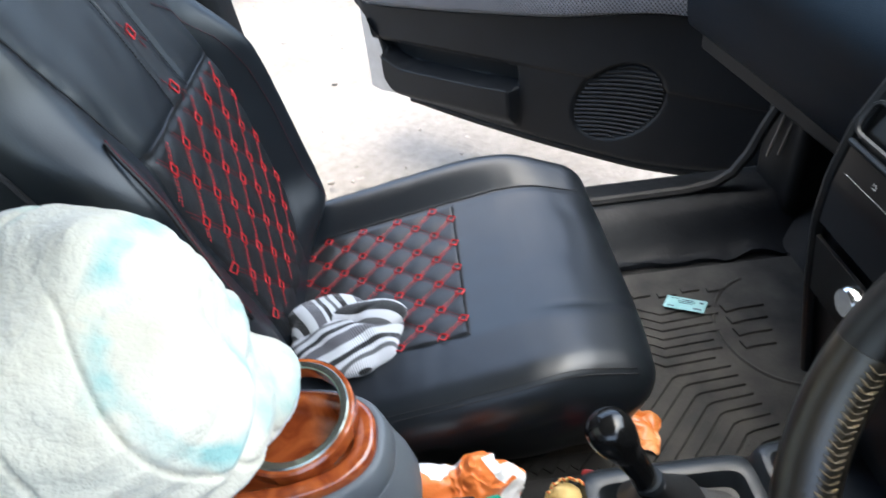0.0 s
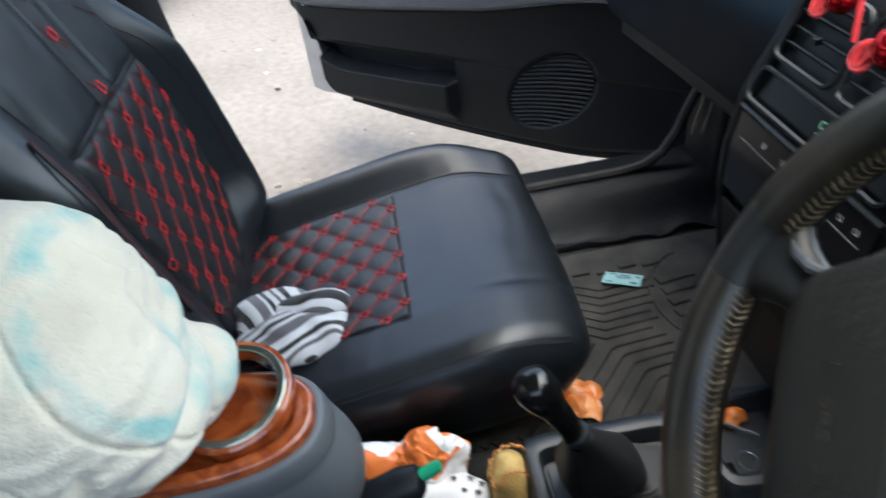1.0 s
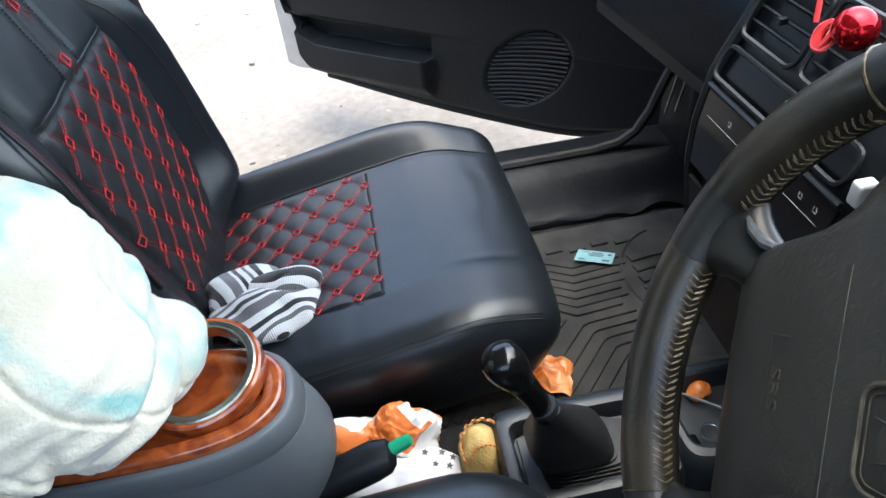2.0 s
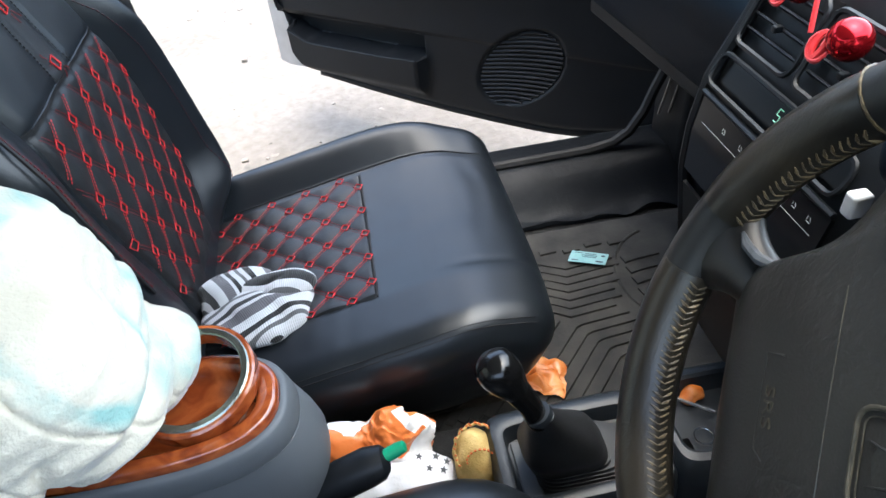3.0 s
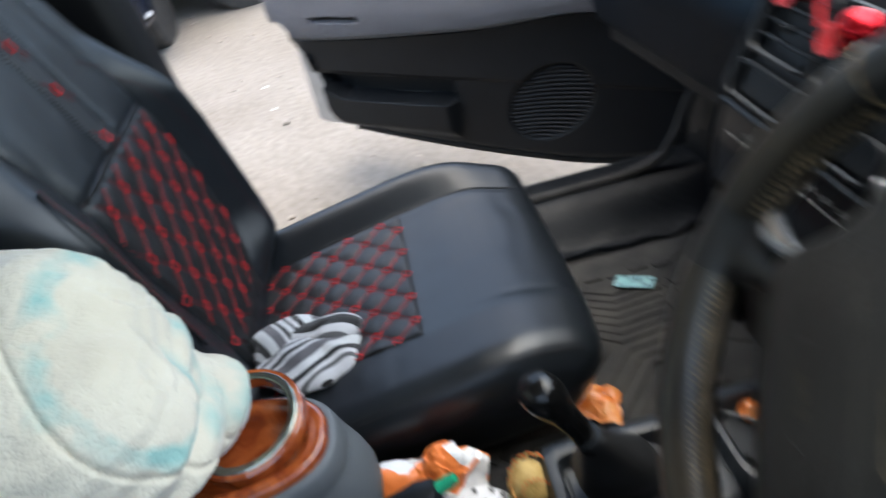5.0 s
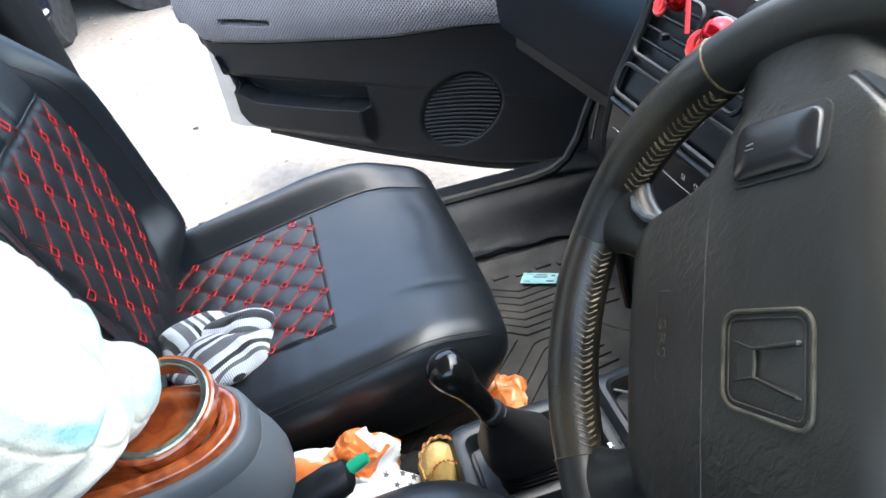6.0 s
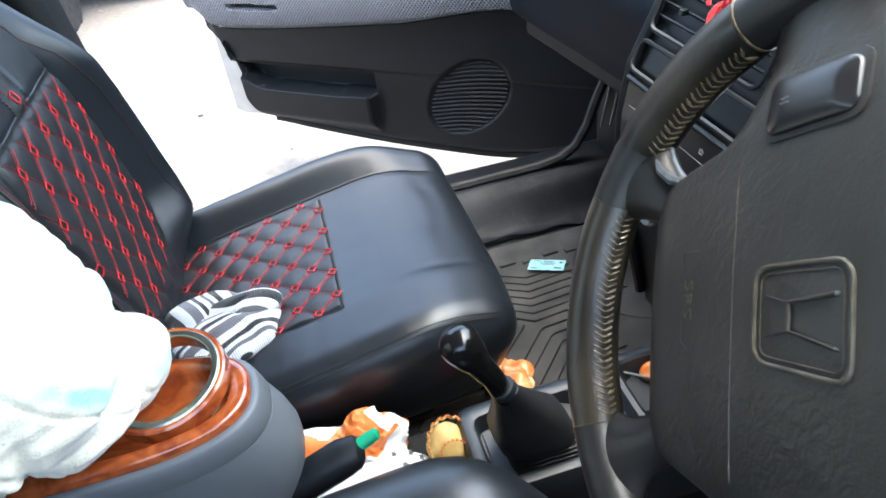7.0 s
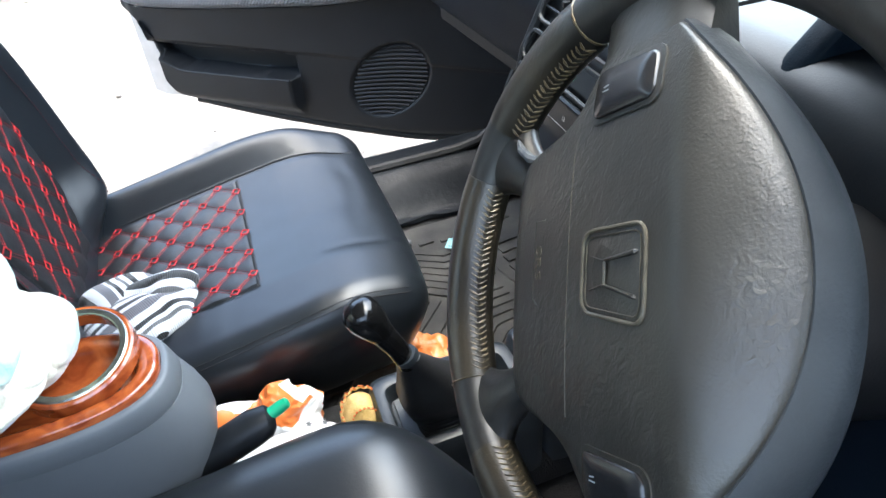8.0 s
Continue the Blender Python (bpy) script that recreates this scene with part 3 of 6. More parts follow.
def passenger_seat():
    s = thing("passenger_seat", (0.05, SEAT_Y, FLOOR_Z), "black leatherette front seat with red diamond quilting, on floor rails", "car seat")
    part("cushion", rbox((-0.26, SEAT_Y - 0.262, 0.285), (0.352, SEAT_Y + 0.262, 0.468), 0.045, 0.007, cushion_shape), LEATHER, s, "smooth black leatherette cushion cover")
    part("base", rbox((-0.24, SEAT_Y - 0.22, FLOOR_Z + 0.03), (0.22, SEAT_Y + 0.22, 0.32), 0.02, 0.1), DARK_PLASTIC, s)
    for y in (SEAT_Y - 0.18, SEAT_Y + 0.18):
        part("rail", rbox((-0.26, y - 0.018, FLOOR_Z), (0.3, y + 0.018, FLOOR_Z + 0.035), 0.006, 0.2), DIRT_METAL, s, "worn steel floor rail")
    part("adjuster_bar", tube([(0.16, 0.70, 0.285), (0.29, 0.70, 0.285), (0.305, 0.70, 0.275), (0.31, 0.705, 0.262), (0.315, 0.72, 0.258), (0.32, 0.9, 0.258)], 0.0045, 8), GLOSS_BLACK, s, "black slide adjuster bar")
    part("backrest", rbox((-0.30, SEAT_Y - 0.252, 0.36), (BACK_X, SEAT_Y + 0.252, 1.04), 0.05, 0.0065, back_shape), LEATHER, s, "black leatherette backrest cover")
    # quilted inserts
    da, db = 0.0605, 0.0578
    a0, a1, b0, b1 = -0.2, 0.122, 0.75, 1.046
    oa, ob = 0.117, 1.016

    def on_cushion(a, b, lift=0.0):
        x, y, z = cushion_shape(a, b, 0.468)
        return x, b, z + lift + 0.0025

    def quilted(u, v):
        a, b = a0 + (a1 - a0) * u, b0 + (b1 - b0) * v
        edge = min(smooth01(u * 90), smooth01((1 - u) * 90), smooth01(v * 90), smooth01((1 - v) * 90))
        return on_cushion(a, b, 0.0042 * edge * puff(a, b, oa, ob, da, db) - 0.001 - 0.0018 * (1 - edge))
    ins = part("cushion_insert", sheet(quilted, 120, 110, 0.006), QUILT, s, "quilted perforated seat insert")
    quilt_lines(ins, lambda a, b, lift: Vector(on_cushion(a, b, lift)), lambda a, b: a0 + 0.03 < a < a1 - 0.001 and b0 + 0.001 < b < b1 - 0.001, oa, ob, da, db, 14)
    c0, c1 = 0.45, 0.788
    oc, obk, dc, dk = 0.753, 1.019, 0.0735, 0.0605

    def on_back(b, c, lift=0.0):
        x, y, z = back_shape(BACK_X, b, c)
        return x + lift + 0.0025, y, c

    def quilted_back(u, v):
        c = c0 + (c1 - c0) * v
        h, g = insert_half(c) - 0.002, insert_half(c, True) - 0.002
        b = SEAT_Y - h + (h + g) * u
        edge = min(smooth01(u * 40), smooth01((1 - u) * 40))
        tuck = smooth01((0.786 - c) / 0.012)
        return on_back(b, c, 0.0042 * edge * tuck * puff(c, b, oc, obk, dc, dk) - 0.001 - 0.0015 * (1 - edge))
    ins2 = part("back_insert", sheet(quilted_back, 110, 120, 0.006), QUILT, s, "quilted perforated backrest insert")
    quilt_lines(ins2, lambda a, b, lift: Vector(on_back(b, a, lift)), lambda a, b: c0 + 0.02 < a < 0.779 and -insert_half(a) + 0.003 < b - SEAT_Y < insert_half(a, True) - 0.003, oc, obk, dc, dk, 16)
    # seams, piping and the stitched strip above the insert
    def seam(pts, r=0.0009, m=BLACK_THREAD, name="seam", label=""):
        return part(name, tube(pts, r, 5), m, s, label)

    def dashes(pts, r=0.0011, m=BLACK_THREAD):
        pts = [Vector(p) for p in pts]
        run = joined(*[tube([a, a.lerp(b, 0.62)], r, 4) for a, b in zip(pts, pts[1:])])
        return part("stitch_run", run, m, s, "row of dark stitches")
    top = lambda x, y, d=0.001: Vector(cushion_shape(x, y, 0.468)) + Vector((0, 0, d))
    seam([top(x, 1.06, 0.0015) for x in np.linspace(-0.1, 0.325, 50)])
    seam([top(0.1225, y, 0.0008) for y in np.linspace(0.75, 1.05, 30)], 0.0013)
    welt = lambda x, y, z: Vector(cushion_shape(x, y, z)) + Vector((0, -0.0005, 0.0008))
    dashes([welt(x, 0.6535, 0.4592) for x in np.linspace(-0.12, 0.322, 95)], 0.0009)
    seam([welt(x, 0.648, 0.4548) for x in np.linspace(-0.12, 0.322, 60)], 0.0008)
    bk = lambda b, c, d=0.001: Vector(back_shape(BACK_X, b, c)) + Vector((d, 0, 0))
    seam([bk(b, 0.786, 0.0002) for b in np.linspace(SEAT_Y - 0.15, SEAT_Y + 0.155, 40)], 0.0012)
    for sg in (-1, 1):
        dashes([bk(SEAT_Y - 0.01 + sg * 0.031, c, 0.002) for c in np.linspace(0.79, 0.99, 46)])
    part("strip", sheet(lambda u, v: bk(SEAT_Y - 0.010 + 0.056 * (u - 0.5), 0.788 + 0.225 * v, 0.0025 - 0.004 * abs(2 * u - 1) ** 4), 10, 40, 0.004), QUILT, s, "textured strip with red stitching")
    for c in (0.803, 0.872, 0.93):
        loop = [bk(SEAT_Y - 0.012 + u, c + v, 0.004) for u, v in ((-0.0065, 0.0045), (0.0045, 0.007), (0.0065, -0.0045), (-0.0045, -0.007))]
        part("stitch_diamond", tube(loop, 0.0012, 5, loop=True), RED_THREAD, s)
        for u, v in ((-1, 1), (1, -1), (-1, 0.2), (0.3, -1.2)):
            seam([bk(SEAT_Y - 0.012 + u * q, c + v * q, 0.0042) for q in (0.008, 0.013, 0.018)], 0.0006, DULL_RED_THREAD, "stitch_line")
    seam([bk(SEAT_Y - 0.153 - 0.27 * (c - 0.784), c, 0.001) for c in np.linspace(0.782, 1.0, 40)], 0.0016)
    near = [(0.69, 0.836), (0.684, 0.83), (0.677, 0.82), (0.67, 0.805), (0.664, 0.775), (0.666, 0.73), (0.675, 0.67), (0.688, 0.6)]
    seam([bk(b, c, 0.002) for b, c in near], 0.0022, BLACK_THREAD, "piping", "dark red and black piping")
    dashes([bk(b + 0.008, c, 0.001) for b, c in zip(np.interp(np.linspace(0, 7, 60), range(8), [p[0] for p in near]), np.interp(np.linspace(0, 7, 60), range(8), [p[1] for p in near]))], 0.0009, DULL_RED_THREAD)
    far = [(1.0, 0.875), (1.05, 0.85), (1.079, 0.80), (1.092, 0.73), (1.097, 0.66), (1.097, 0.58), (1.092, 0.48)]
    dashes([Vector(back_shape(BACK_X, b, c)) + Vector((0.002, -0.001, 0)) for b, c in zip(np.interp(np.linspace(0, 6, 70), range(7), [p[0] for p in far]), np.interp(np.linspace(0, 6, 70), range(7), [p[1] for p in far]))], 0.0008, DARK_RED_THREAD)
    seam([Vector(back_shape(-0.2, SEAT_Y - 0.252, c)) + Vector((0, -0.002, 0)) for c in np.linspace(0.45, 1.0, 30)], 0.003, BLACK_THREAD, "piping", "dark side piping")
    return s


passenger_seat()


# ---- driver seat ----
def driver_seat():
    y0 = 0.19
    s = thing("driver_seat", (-0.05, y0, FLOOR_Z), "black creased leatherette driver seat", "car seat")
    def shape(x, y, z):
        q = (y - y0) / 0.25
        t = smooth01((z - 0.33) / 0.12)
        z += 0.012 * t + t * (0.12 * (x - 0.1) - 0.015 * max(0, 1 - (q / 0.6) ** 2)) - t * 0.05 * smooth01((x - 0.14) / 0.18) ** 2
        y = y0 + (y - y0) * (1 - 0.42 * smooth01((x - 0.12) / 0.26) ** 1.6)
        z -= t * 0.02 * smooth01((x - 0.2) / 0.1)
        return x, y, z
    part("cushion", rbox((-0.3, y0 - 0.255, 0.29), (0.315, y0 + 0.255, 0.535), 0.075, 0.02, shape), LEATHER_DRIVER, s)
    part("base", rbox((-0.28, y0 - 0.21, FLOOR_Z), (0.22, y0 + 0.21, 0.31), 0.02, 0.1), DARK_PLASTIC, s)
    part("backrest", rbox((-0.37, y0 - 0.24, 0.4), (-0.26, y0 + 0.24, 1.05), 0.05, 0.04, lambda x, y, z: (x - 0.2 * (z - 0.5), y, z)), LEATHER_DRIVER, s)


driver_seat()


# ---- dashboard ----
def dashboard():
    d = thing("dashboard", (0.8, MID_Y, 0.66), "dark blue-grey moulded plastic dashboard", "dashboard")
    # passenger side pad: sections from the door end to the middle
    def pad(u, v):
        y = 1.215 - 0.58 * u
        low = 0.655 + 0.02 * u
        prof = [(0.6, low - 0.02), (0.565 + 0.03 * u, low), (0.55 + 0.02 * u, low + 0.02), (0.545 + 0.005 * u, low + 0.08), (0.55 - 0.01 * u, low + 0.15), (0.6, low + 0.21), (0.72, low + 0.24), (1.0, low + 0.25)]
        k = v * (len(prof) - 1)
        i = min(int(k), len(prof) - 2)
        f = k - i
        def cr(j):
            p = [prof[min(max(i + m, 0), len(prof) - 1)][j] for m in (-1, 0, 1, 2)]
            return 0.5 * (2 * p[1] + (p[2] - p[0]) * f + (2 * p[0] - 5 * p[1] + 4 * p[2] - p[3]) * f * f + (3 * p[1] - p[0] - 3 * p[2] + p[3]) * f ** 3)
        return cr(0), y, cr(1)
    part("passenger_pad", sheet(pad, 14, 40, 0.012), DASH_PLASTIC, d, "smooth blue-black dash pad")
    part("end_cap", rbox((0.57, 1.2, 0.66), (1.02, 1.225, 0.89), 0.01, 0.1), DASH_PLASTIC, d)
    part("lower_trim", rbox((0.575, 0.64, 0.62), (0.6, 1.21, 0.665), 0.008, 0.1, lambda x, y, z: (x + 0.03 * (1.215 - y) / 0.58, y, z + 0.02 * (1.215 - y) / 0.58)), TRIM_BROWN, d, "brown-grey strip under the dash pad")
    part("glovebox", rbox((0.78, 0.66, 0.5), (0.98, 1.2, 0.68), 0.02, 0.1), DARK_PLASTIC, d)
    part("driver_pad", rbox((0.5, -0.22, 0.8), (1.02, 0.42, 0.904), 0.04, 0.05), STACK_PLASTIC, d)
    part("driver_knee_panel", rbox((0.5, -0.22, 0.5), (0.56, 0.405, 0.82), 0.02, 0.1), DASH_PLASTIC, d)
    part("dash_top", rbox((0.62, -0.24, 0.872), (1.45, 1.24, 0.9), 0.012, 0.2), DASH_PLASTIC, d, "long dash top under the windscreen")
    # instrument cluster under its hood
    part("cluster_hood", rbox((0.47, -0.02, 0.99), (0.78, 0.33, 1.02), 0.015, 0.05), DASH_PLASTIC, d)
    for y in (0.3, -0.01):
        part("cluster_wall", rbox((0.5, y - 0.012, 0.84), (0.77, y + 0.012, 1.0), 0.01, 0.03, lambda x, yy, z: (x + 0.12 * max(0.0, z - 0.88) / 0.12 * max(0.0, 0.6 - x) / 0.1, yy, z)), DASH_PLASTIC, d)
    face = Vector((0.566, 0.286, 0.83))
    ex, ey, ez = Vector((0, -1, 0)), Vector((0.35, 0, 0.937)), Vector((-0.937, 0, 0.35))
    part("gauge_face", prism([(0, 0), (0.283, 0), (0.283, 0.16), (0, 0.16)], face, ex, ey, -ez, 0.01), GLASS, d, "dark gauge face")
    for k in range(9):
        q = radians(215 - 14 * k)
        a, b = 0.055 + 0.045 * math.cos(q), 0.05 + 0.045 * math.sin(q)
        c, e = 0.055 + 0.039 * math.cos(q), 0.05 + 0.039 * math.sin(q)
        part("gauge_tick", tube([face + ex * a + ey * b + ez * 0.001, face + ex * c + ey * e + ez * 0.001], 0.0006, 4), WHITE_INK, d)
    part("gauge_needle", tube([face + ex * 0.055 + ey * 0.05 + ez * 0.003, face + ex * 0.022 + ey * 0.03 + ez * 0.003], [0.0012, 0.0004], 6), ORANGE_NEEDLE, d, "orange gauge needle")
    part("dash_shoulder", rbox((0.47, 0.305, 0.84), (0.8, 0.42, 0.898), 0.03, 0.02, lambda x, y, z: (x, y, z - 0.25 * max(0.0, 0.56 - x))), DASH_PLASTIC, d, "smooth dash top beside the instruments")


dashboard()


# ---- centre stack ----
STACK = [(0.53, 0.9), (0.517, 0.857), (0.503, 0.827), (0.484, 0.788), (0.474, 0.735), (0.473, 0.683), (0.486, 0.596), (0.505, 0.5), (0.52, 0.43)]


def stack_x(z):
    for (x0, z0), (x1, z1) in zip(STACK, STACK[1:]):
        if z <= z0 and z >= z1:
            return x0 + (x1 - x0) * (z0 - z) / (z0 - z1)
    return STACK[0][0] if z > STACK[0][1] else STACK[-1][0]


def on_stack(y, z, d=0.0):
    e = 0.004
    t = Vector((stack_x(z + e) - stack_x(z - e), 0, 2 * e)).normalized()
    n = Vector((-t.z, 0, t.x))
    return Vector((stack_x(z), y, z)) + n * d


def stack_plate(y0, y1, z0, z1, d, thick, r=0.006):
    """A rounded plate that follows the stack's face."""
    def fn(u, v):
        return on_stack(y0 + (y1 - y0) * u, z0 + (z1 - z0) * v, d)
    return sheet(fn, 8, 14, thick)


def stack_frame(y0, y1, z0, z1, d, r):
    """A rounded bar round an opening on the stack."""
    pts, c = [], 0.01
    for cy, cz, q0 in ((y1 - c, z1 - c, 0), (y0 + c, z1 - c, 90), (y0 + c, z0 + c, 180), (y1 - c, z0 + c, 270)):
        for q in (0, 30, 60, 90):
            pts.append(on_stack(cy + c * math.cos(radians(q0 + q)), cz + c * math.sin(radians(q0 + q)), d))
    return tube(pts, r, 6, loop=True)


def centre_stack():
    c = thing("centre_stack", (0.52, MID_Y, 0.43), "black plastic centre stack with air vents and controls", "centre stack")
    prof = [(x + 0.012, z) for x, z in STACK] + [(0.8, 0.43), (0.8, 0.9)]
    part("housing", prism([(x, z) for x, z in prof], (0, 0.405, 0), (1, 0, 0), (0, 0, 1), (0, 1, 0), 0.24), STACK_PLASTIC, c)
    part("side_edge", tube([on_stack(0.645, z, -0.006) for z in np.linspace(0.88, 0.45, 24)], 0.007, 8), STACK_PLASTIC, c)
    part("side_edge", tube([on_stack(0.405, z, -0.006) for z in np.linspace(0.88, 0.45, 24)], 0.007, 8), STACK_PLASTIC, c)
    for y0, y1 in ((0.553, 0.637), (0.462, 0.545)):
        v = part("air_vent", stack_frame(y0, y1, 0.824, 0.886, 0.0, 0.0027), STACK_PLASTIC, c)
        part("vent_throat", stack_plate(y0, y1, 0.824, 0.886, -0.012, 0.001), DARK_PLASTIC, c)
        for k in range(4):
            z = 0.837 + 0.0125 * k
            part("vane", tube([on_stack(y0 + 0.003, z, -0.005), on_stack(y1 - 0.003, z, -0.005)], 0.0016, 6, flat=2.4), STACK_PLASTIC, v)
        part("vent_slider", moved(rbox((-0.004, -0.003, -0.003), (0.004, 0.003, 0.003), 0.001), Matrix.Translation(on_stack((y0 + y1) / 2, 0.849, 0.001))), STACK_PLASTIC, v)
    part("clock_recess", stack_frame(0.44, 0.639, 0.784, 0.813, 0.0, 0.0026), STACK_PLASTIC, c)
    part("clock_window", stack_plate(0.446, 0.63, 0.787, 0.81, -0.008, 0.001), GLASS, c, "dark display window")
    for k, (dy, dz, ly, lz) in enumerate(((0.0, 0.0, 0.005, 0), (0.0, 0.005, 0.005, 0), (0.0, 0.01, 0.005, 0), (0.0, 0.0, 0, 0.005), (0.005, 0.005, 0, 0.005))):
        part("display_bar", tube([on_stack(0.538 + dy, 0.795 + dz, -0.006), on_stack(0.538 + dy + ly, 0.795 + dz + lz, -0.006)], 0.00045, 4), DISPLAY_GREEN, c, "lit green display segment")
    part("radio", stack_plate(0.43, 0.632, 0.6, 0.672, -0.002, 0.004), DARK_PLASTIC, c)
    part("climate_panel", stack_plate(0.43, 0.632, 0.69, 0.772, -0.002, 0.004), GLASS, c)
    part("panel_line", tube([on_stack(y, 0.75, 0.003) for y in np.linspace(0.44, 0.62, 8)], 0.00025, 4), WHITE_INK, c)
    part("panel_edge", tube([on_stack(y, 0.776, 0.002) for y in np.linspace(0.43, 0.635, 8)], 0.003, 6), STACK_PLASTIC, c)
    for y in (0.445, 0.465, 0.485, 0.52, 0.55, 0.58):
        for ly, lz, oy, oz in ((0.0045, 0.0, 0, 0), (0.002, 0.003, 0, 0.0015), (0.0, 0.003, 0.0045, 0.0015)):
            part("control_mark", tube([on_stack(y + oy, 0.758 + oz, 0.0035), on_stack(y + oy + ly, 0.758 + oz + lz, 0.0035)], 0.00035, 4), WHITE_INK, c)
    part("slider_knob", moved(rbox((-0.008, -0.006, -0.010), (0.008, 0.006, 0.010), 0.003), Matrix.Translation(on_stack(0.417, 0.795, 0.006))), WHITE_FILM_HARD, c, "white plastic slider knob")
    part("rotary_knob", moved(lathe([(0.016, 0), (0.016, 0.012), (0.013, 0.016), (0.001, 0.016)], (0, 0, 0), 24, "x"), Matrix.Translation(on_stack(0.553, 0.655, 0.0)) @ Matrix.Rotation(math.pi, 4, "Z")), CHROME, c, "brushed chrome rotary knob")


centre_stack()


# ---- tunnel console with the gear lever ----
def squircle(c, rx, ry, z, seg=36, p=4.0):
    pts = []
    for q in np.linspace(0, 2 * math.pi, seg, endpoint=False):
        a, b = math.cos(q), math.sin(q)
        pts.append(Vector((c[0] + rx * abs(a) ** (2 / p) * (1 if a > 0 else -1), c[1] + ry * abs(b) ** (2 / p) * (1 if b > 0 else -1), z)))
    return pts


def gear_console():
    c = thing("gear_console", (0.32, 0.5, 0.3), "grey moulded console round the gear lever", "console")
    # raised frame: outer wall, rounded top, inner wall of the well
    rings = []
    for x0, x1, y0, y1, z in ((0.222, 0.424, 0.425, 0.575, 0.30), (0.222, 0.424, 0.427, 0.572, 0.392), (0.224, 0.422, 0.430, 0.566, 0.412), (0.228, 0.418, 0.434, 0.556, 0.4215),
                              (0.236, 0.410, 0.441, 0.546, 0.4235), (0.241, 0.404, 0.446, 0.541, 0.4215), (0.244, 0.401, 0.449, 0.538, 0.414), (0.246, 0.399, 0.451, 0.536, 0.397), (0.25, 0.395, 0.455, 0.532, 0.396)):
        rings.append(squircle(((x0 + x1) / 2, (y0 + y1) / 2), (x1 - x0) / 2, (y1 - y0) / 2, z, 64, 9))
    part("lever_surround", loft(rings), CONSOLE_PLASTIC, c, "grey raised surround")
    # front part: a body with a sunken tray, built as one skin
    rings = []
    for x0, x1, y0, y1, z in ((0.418, 0.60, 0.427, 0.575, 0.30), (0.418, 0.60, 0.429, 0.572, 0.405), (0.42, 0.598, 0.433, 0.566, 0.428), (0.424, 0.594, 0.438, 0.558, 0.436), (0.43, 0.575, 0.447, 0.55, 0.4375),
                              (0.434, 0.571, 0.451, 0.546, 0.4345), (0.437, 0.568, 0.454, 0.543, 0.421), (0.442, 0.562, 0.459, 0.538, 0.414), (0.5, 0.502, 0.5, 0.502, 0.4135)):
        rings.append(squircle(((x0 + x1) / 2, (y0 + y1) / 2), (x1 - x0) / 2, (y1 - y0) / 2, z, 56, 7))
    part("body", loft(rings), CONSOLE_PLASTIC, c, "grey front part with a sunken tray")
    part("well_floor", rbox((0.25, 0.455, 0.394), (0.272, 0.532, 0.399), 0.002, 0.01), GREY_PLASTIC, c, "paler grey strip beside the boot")
    lever = thing("gear_lever", (0.3, 0.495, 0.41), "gear lever with a glossy black knob and rubber boot", "gear lever")
    # low stepped pleats that crowd towards the front, then a smooth tapering sleeve
    base, top = Vector((0.306, 0.497, 0.425)), Vector((0.264, 0.4575, 0.556))
    rings = []
    for k in range(6):
        x0, x1 = 0.268 + 0.001 * k, 0.393 - 0.0095 * k
        h = 0.038 - 0.0012 * k
        z = 0.397 + 0.0052 * k
        mid = ((x0 + x1) / 2, 0.494 + 0.0006 * k)
        half = (x1 - x0) / 2
        rings += [squircle(mid, half, h, z, 44, 5.0), squircle(mid, half - 0.0008, h - 0.0008, z + 0.0044, 44, 5.0), squircle(mid, half - 0.0045, h - 0.002, z + 0.0048, 44, 5.0)]
    for t in np.linspace(0, 1, 14):
        cc = base.lerp(top, t)
        r = 0.0385 * (1 - t) ** 1.05 + 0.0138
        ex = 0.012 * (1 - t) ** 3
        rings.append(squircle(cc, min(r, 0.043) + ex * 0.3, min(r, 0.043) * 0.86, cc.z, 44, 3.6 - 1.6 * t))
    part("boot", loft(rings), BOOT_RUBBER, lever, "pleated black rubber boot", sharp=50)
    kc = Vector((0.2275, 0.4655, 0.6255))
    part("shaft", tube([top - Vector((0, 0, 0.01)), top.lerp(kc, 0.3), top.lerp(kc, 0.6), kc], [0.0115, 0.012, 0.0138, 0.0155], 18), GLOSS_BLACK, lever)
    part("collar", tube([top - (kc - top) * 0.03, top, top.lerp(kc, 0.07)], [0.0132, 0.0142, 0.0136], 18), CONSOLE_PLASTIC, lever)
    ax = (kc - top).normalized()
    prof = [(0.0138, -0.03), (0.0168, -0.02), (0.0198, -0.008), (0.0208, 0.002), (0.0192, 0.011), (0.0135, 0.0172), (0.005, 0.0202), (0.0005, 0.0204)]
    m = Matrix.Translation(kc) @ ax.to_track_quat("Z", "Y").to_matrix().to_4x4()
    part("knob", moved(lathe(prof, (0, 0, 0), 32), m), GLOSS_BLACK, lever, "glossy black gear knob")


gear_console()


def handbrake():
    h = thing("handbrake", (0.0, 0.465, 0.34), "black handbrake lever with a green release button", "handbrake")
    part("lever", tube([(-0.2, 0.47, 0.38), (-0.05, 0.467, 0.455), (0.02, 0.466, 0.482), (0.06, 0.467, 0.500), (0.09, 0.468, 0.512), (0.105, 0.469, 0.514), (0.112, 0.469, 0.513)], [0.015, 0.017, 0.019, 0.0205, 0.0205, 0.0175, 0.010], 20), STACK_PLASTIC, h)
    part("button", tube([(0.102, 0.469, 0.519), (0.122, 0.471, 0.5275), (0.129, 0.4715, 0.5305), (0.1305, 0.4715, 0.531)], [0.0072, 0.0072, 0.006, 0.003], 14), GREEN, h, "green release button")


handbrake()


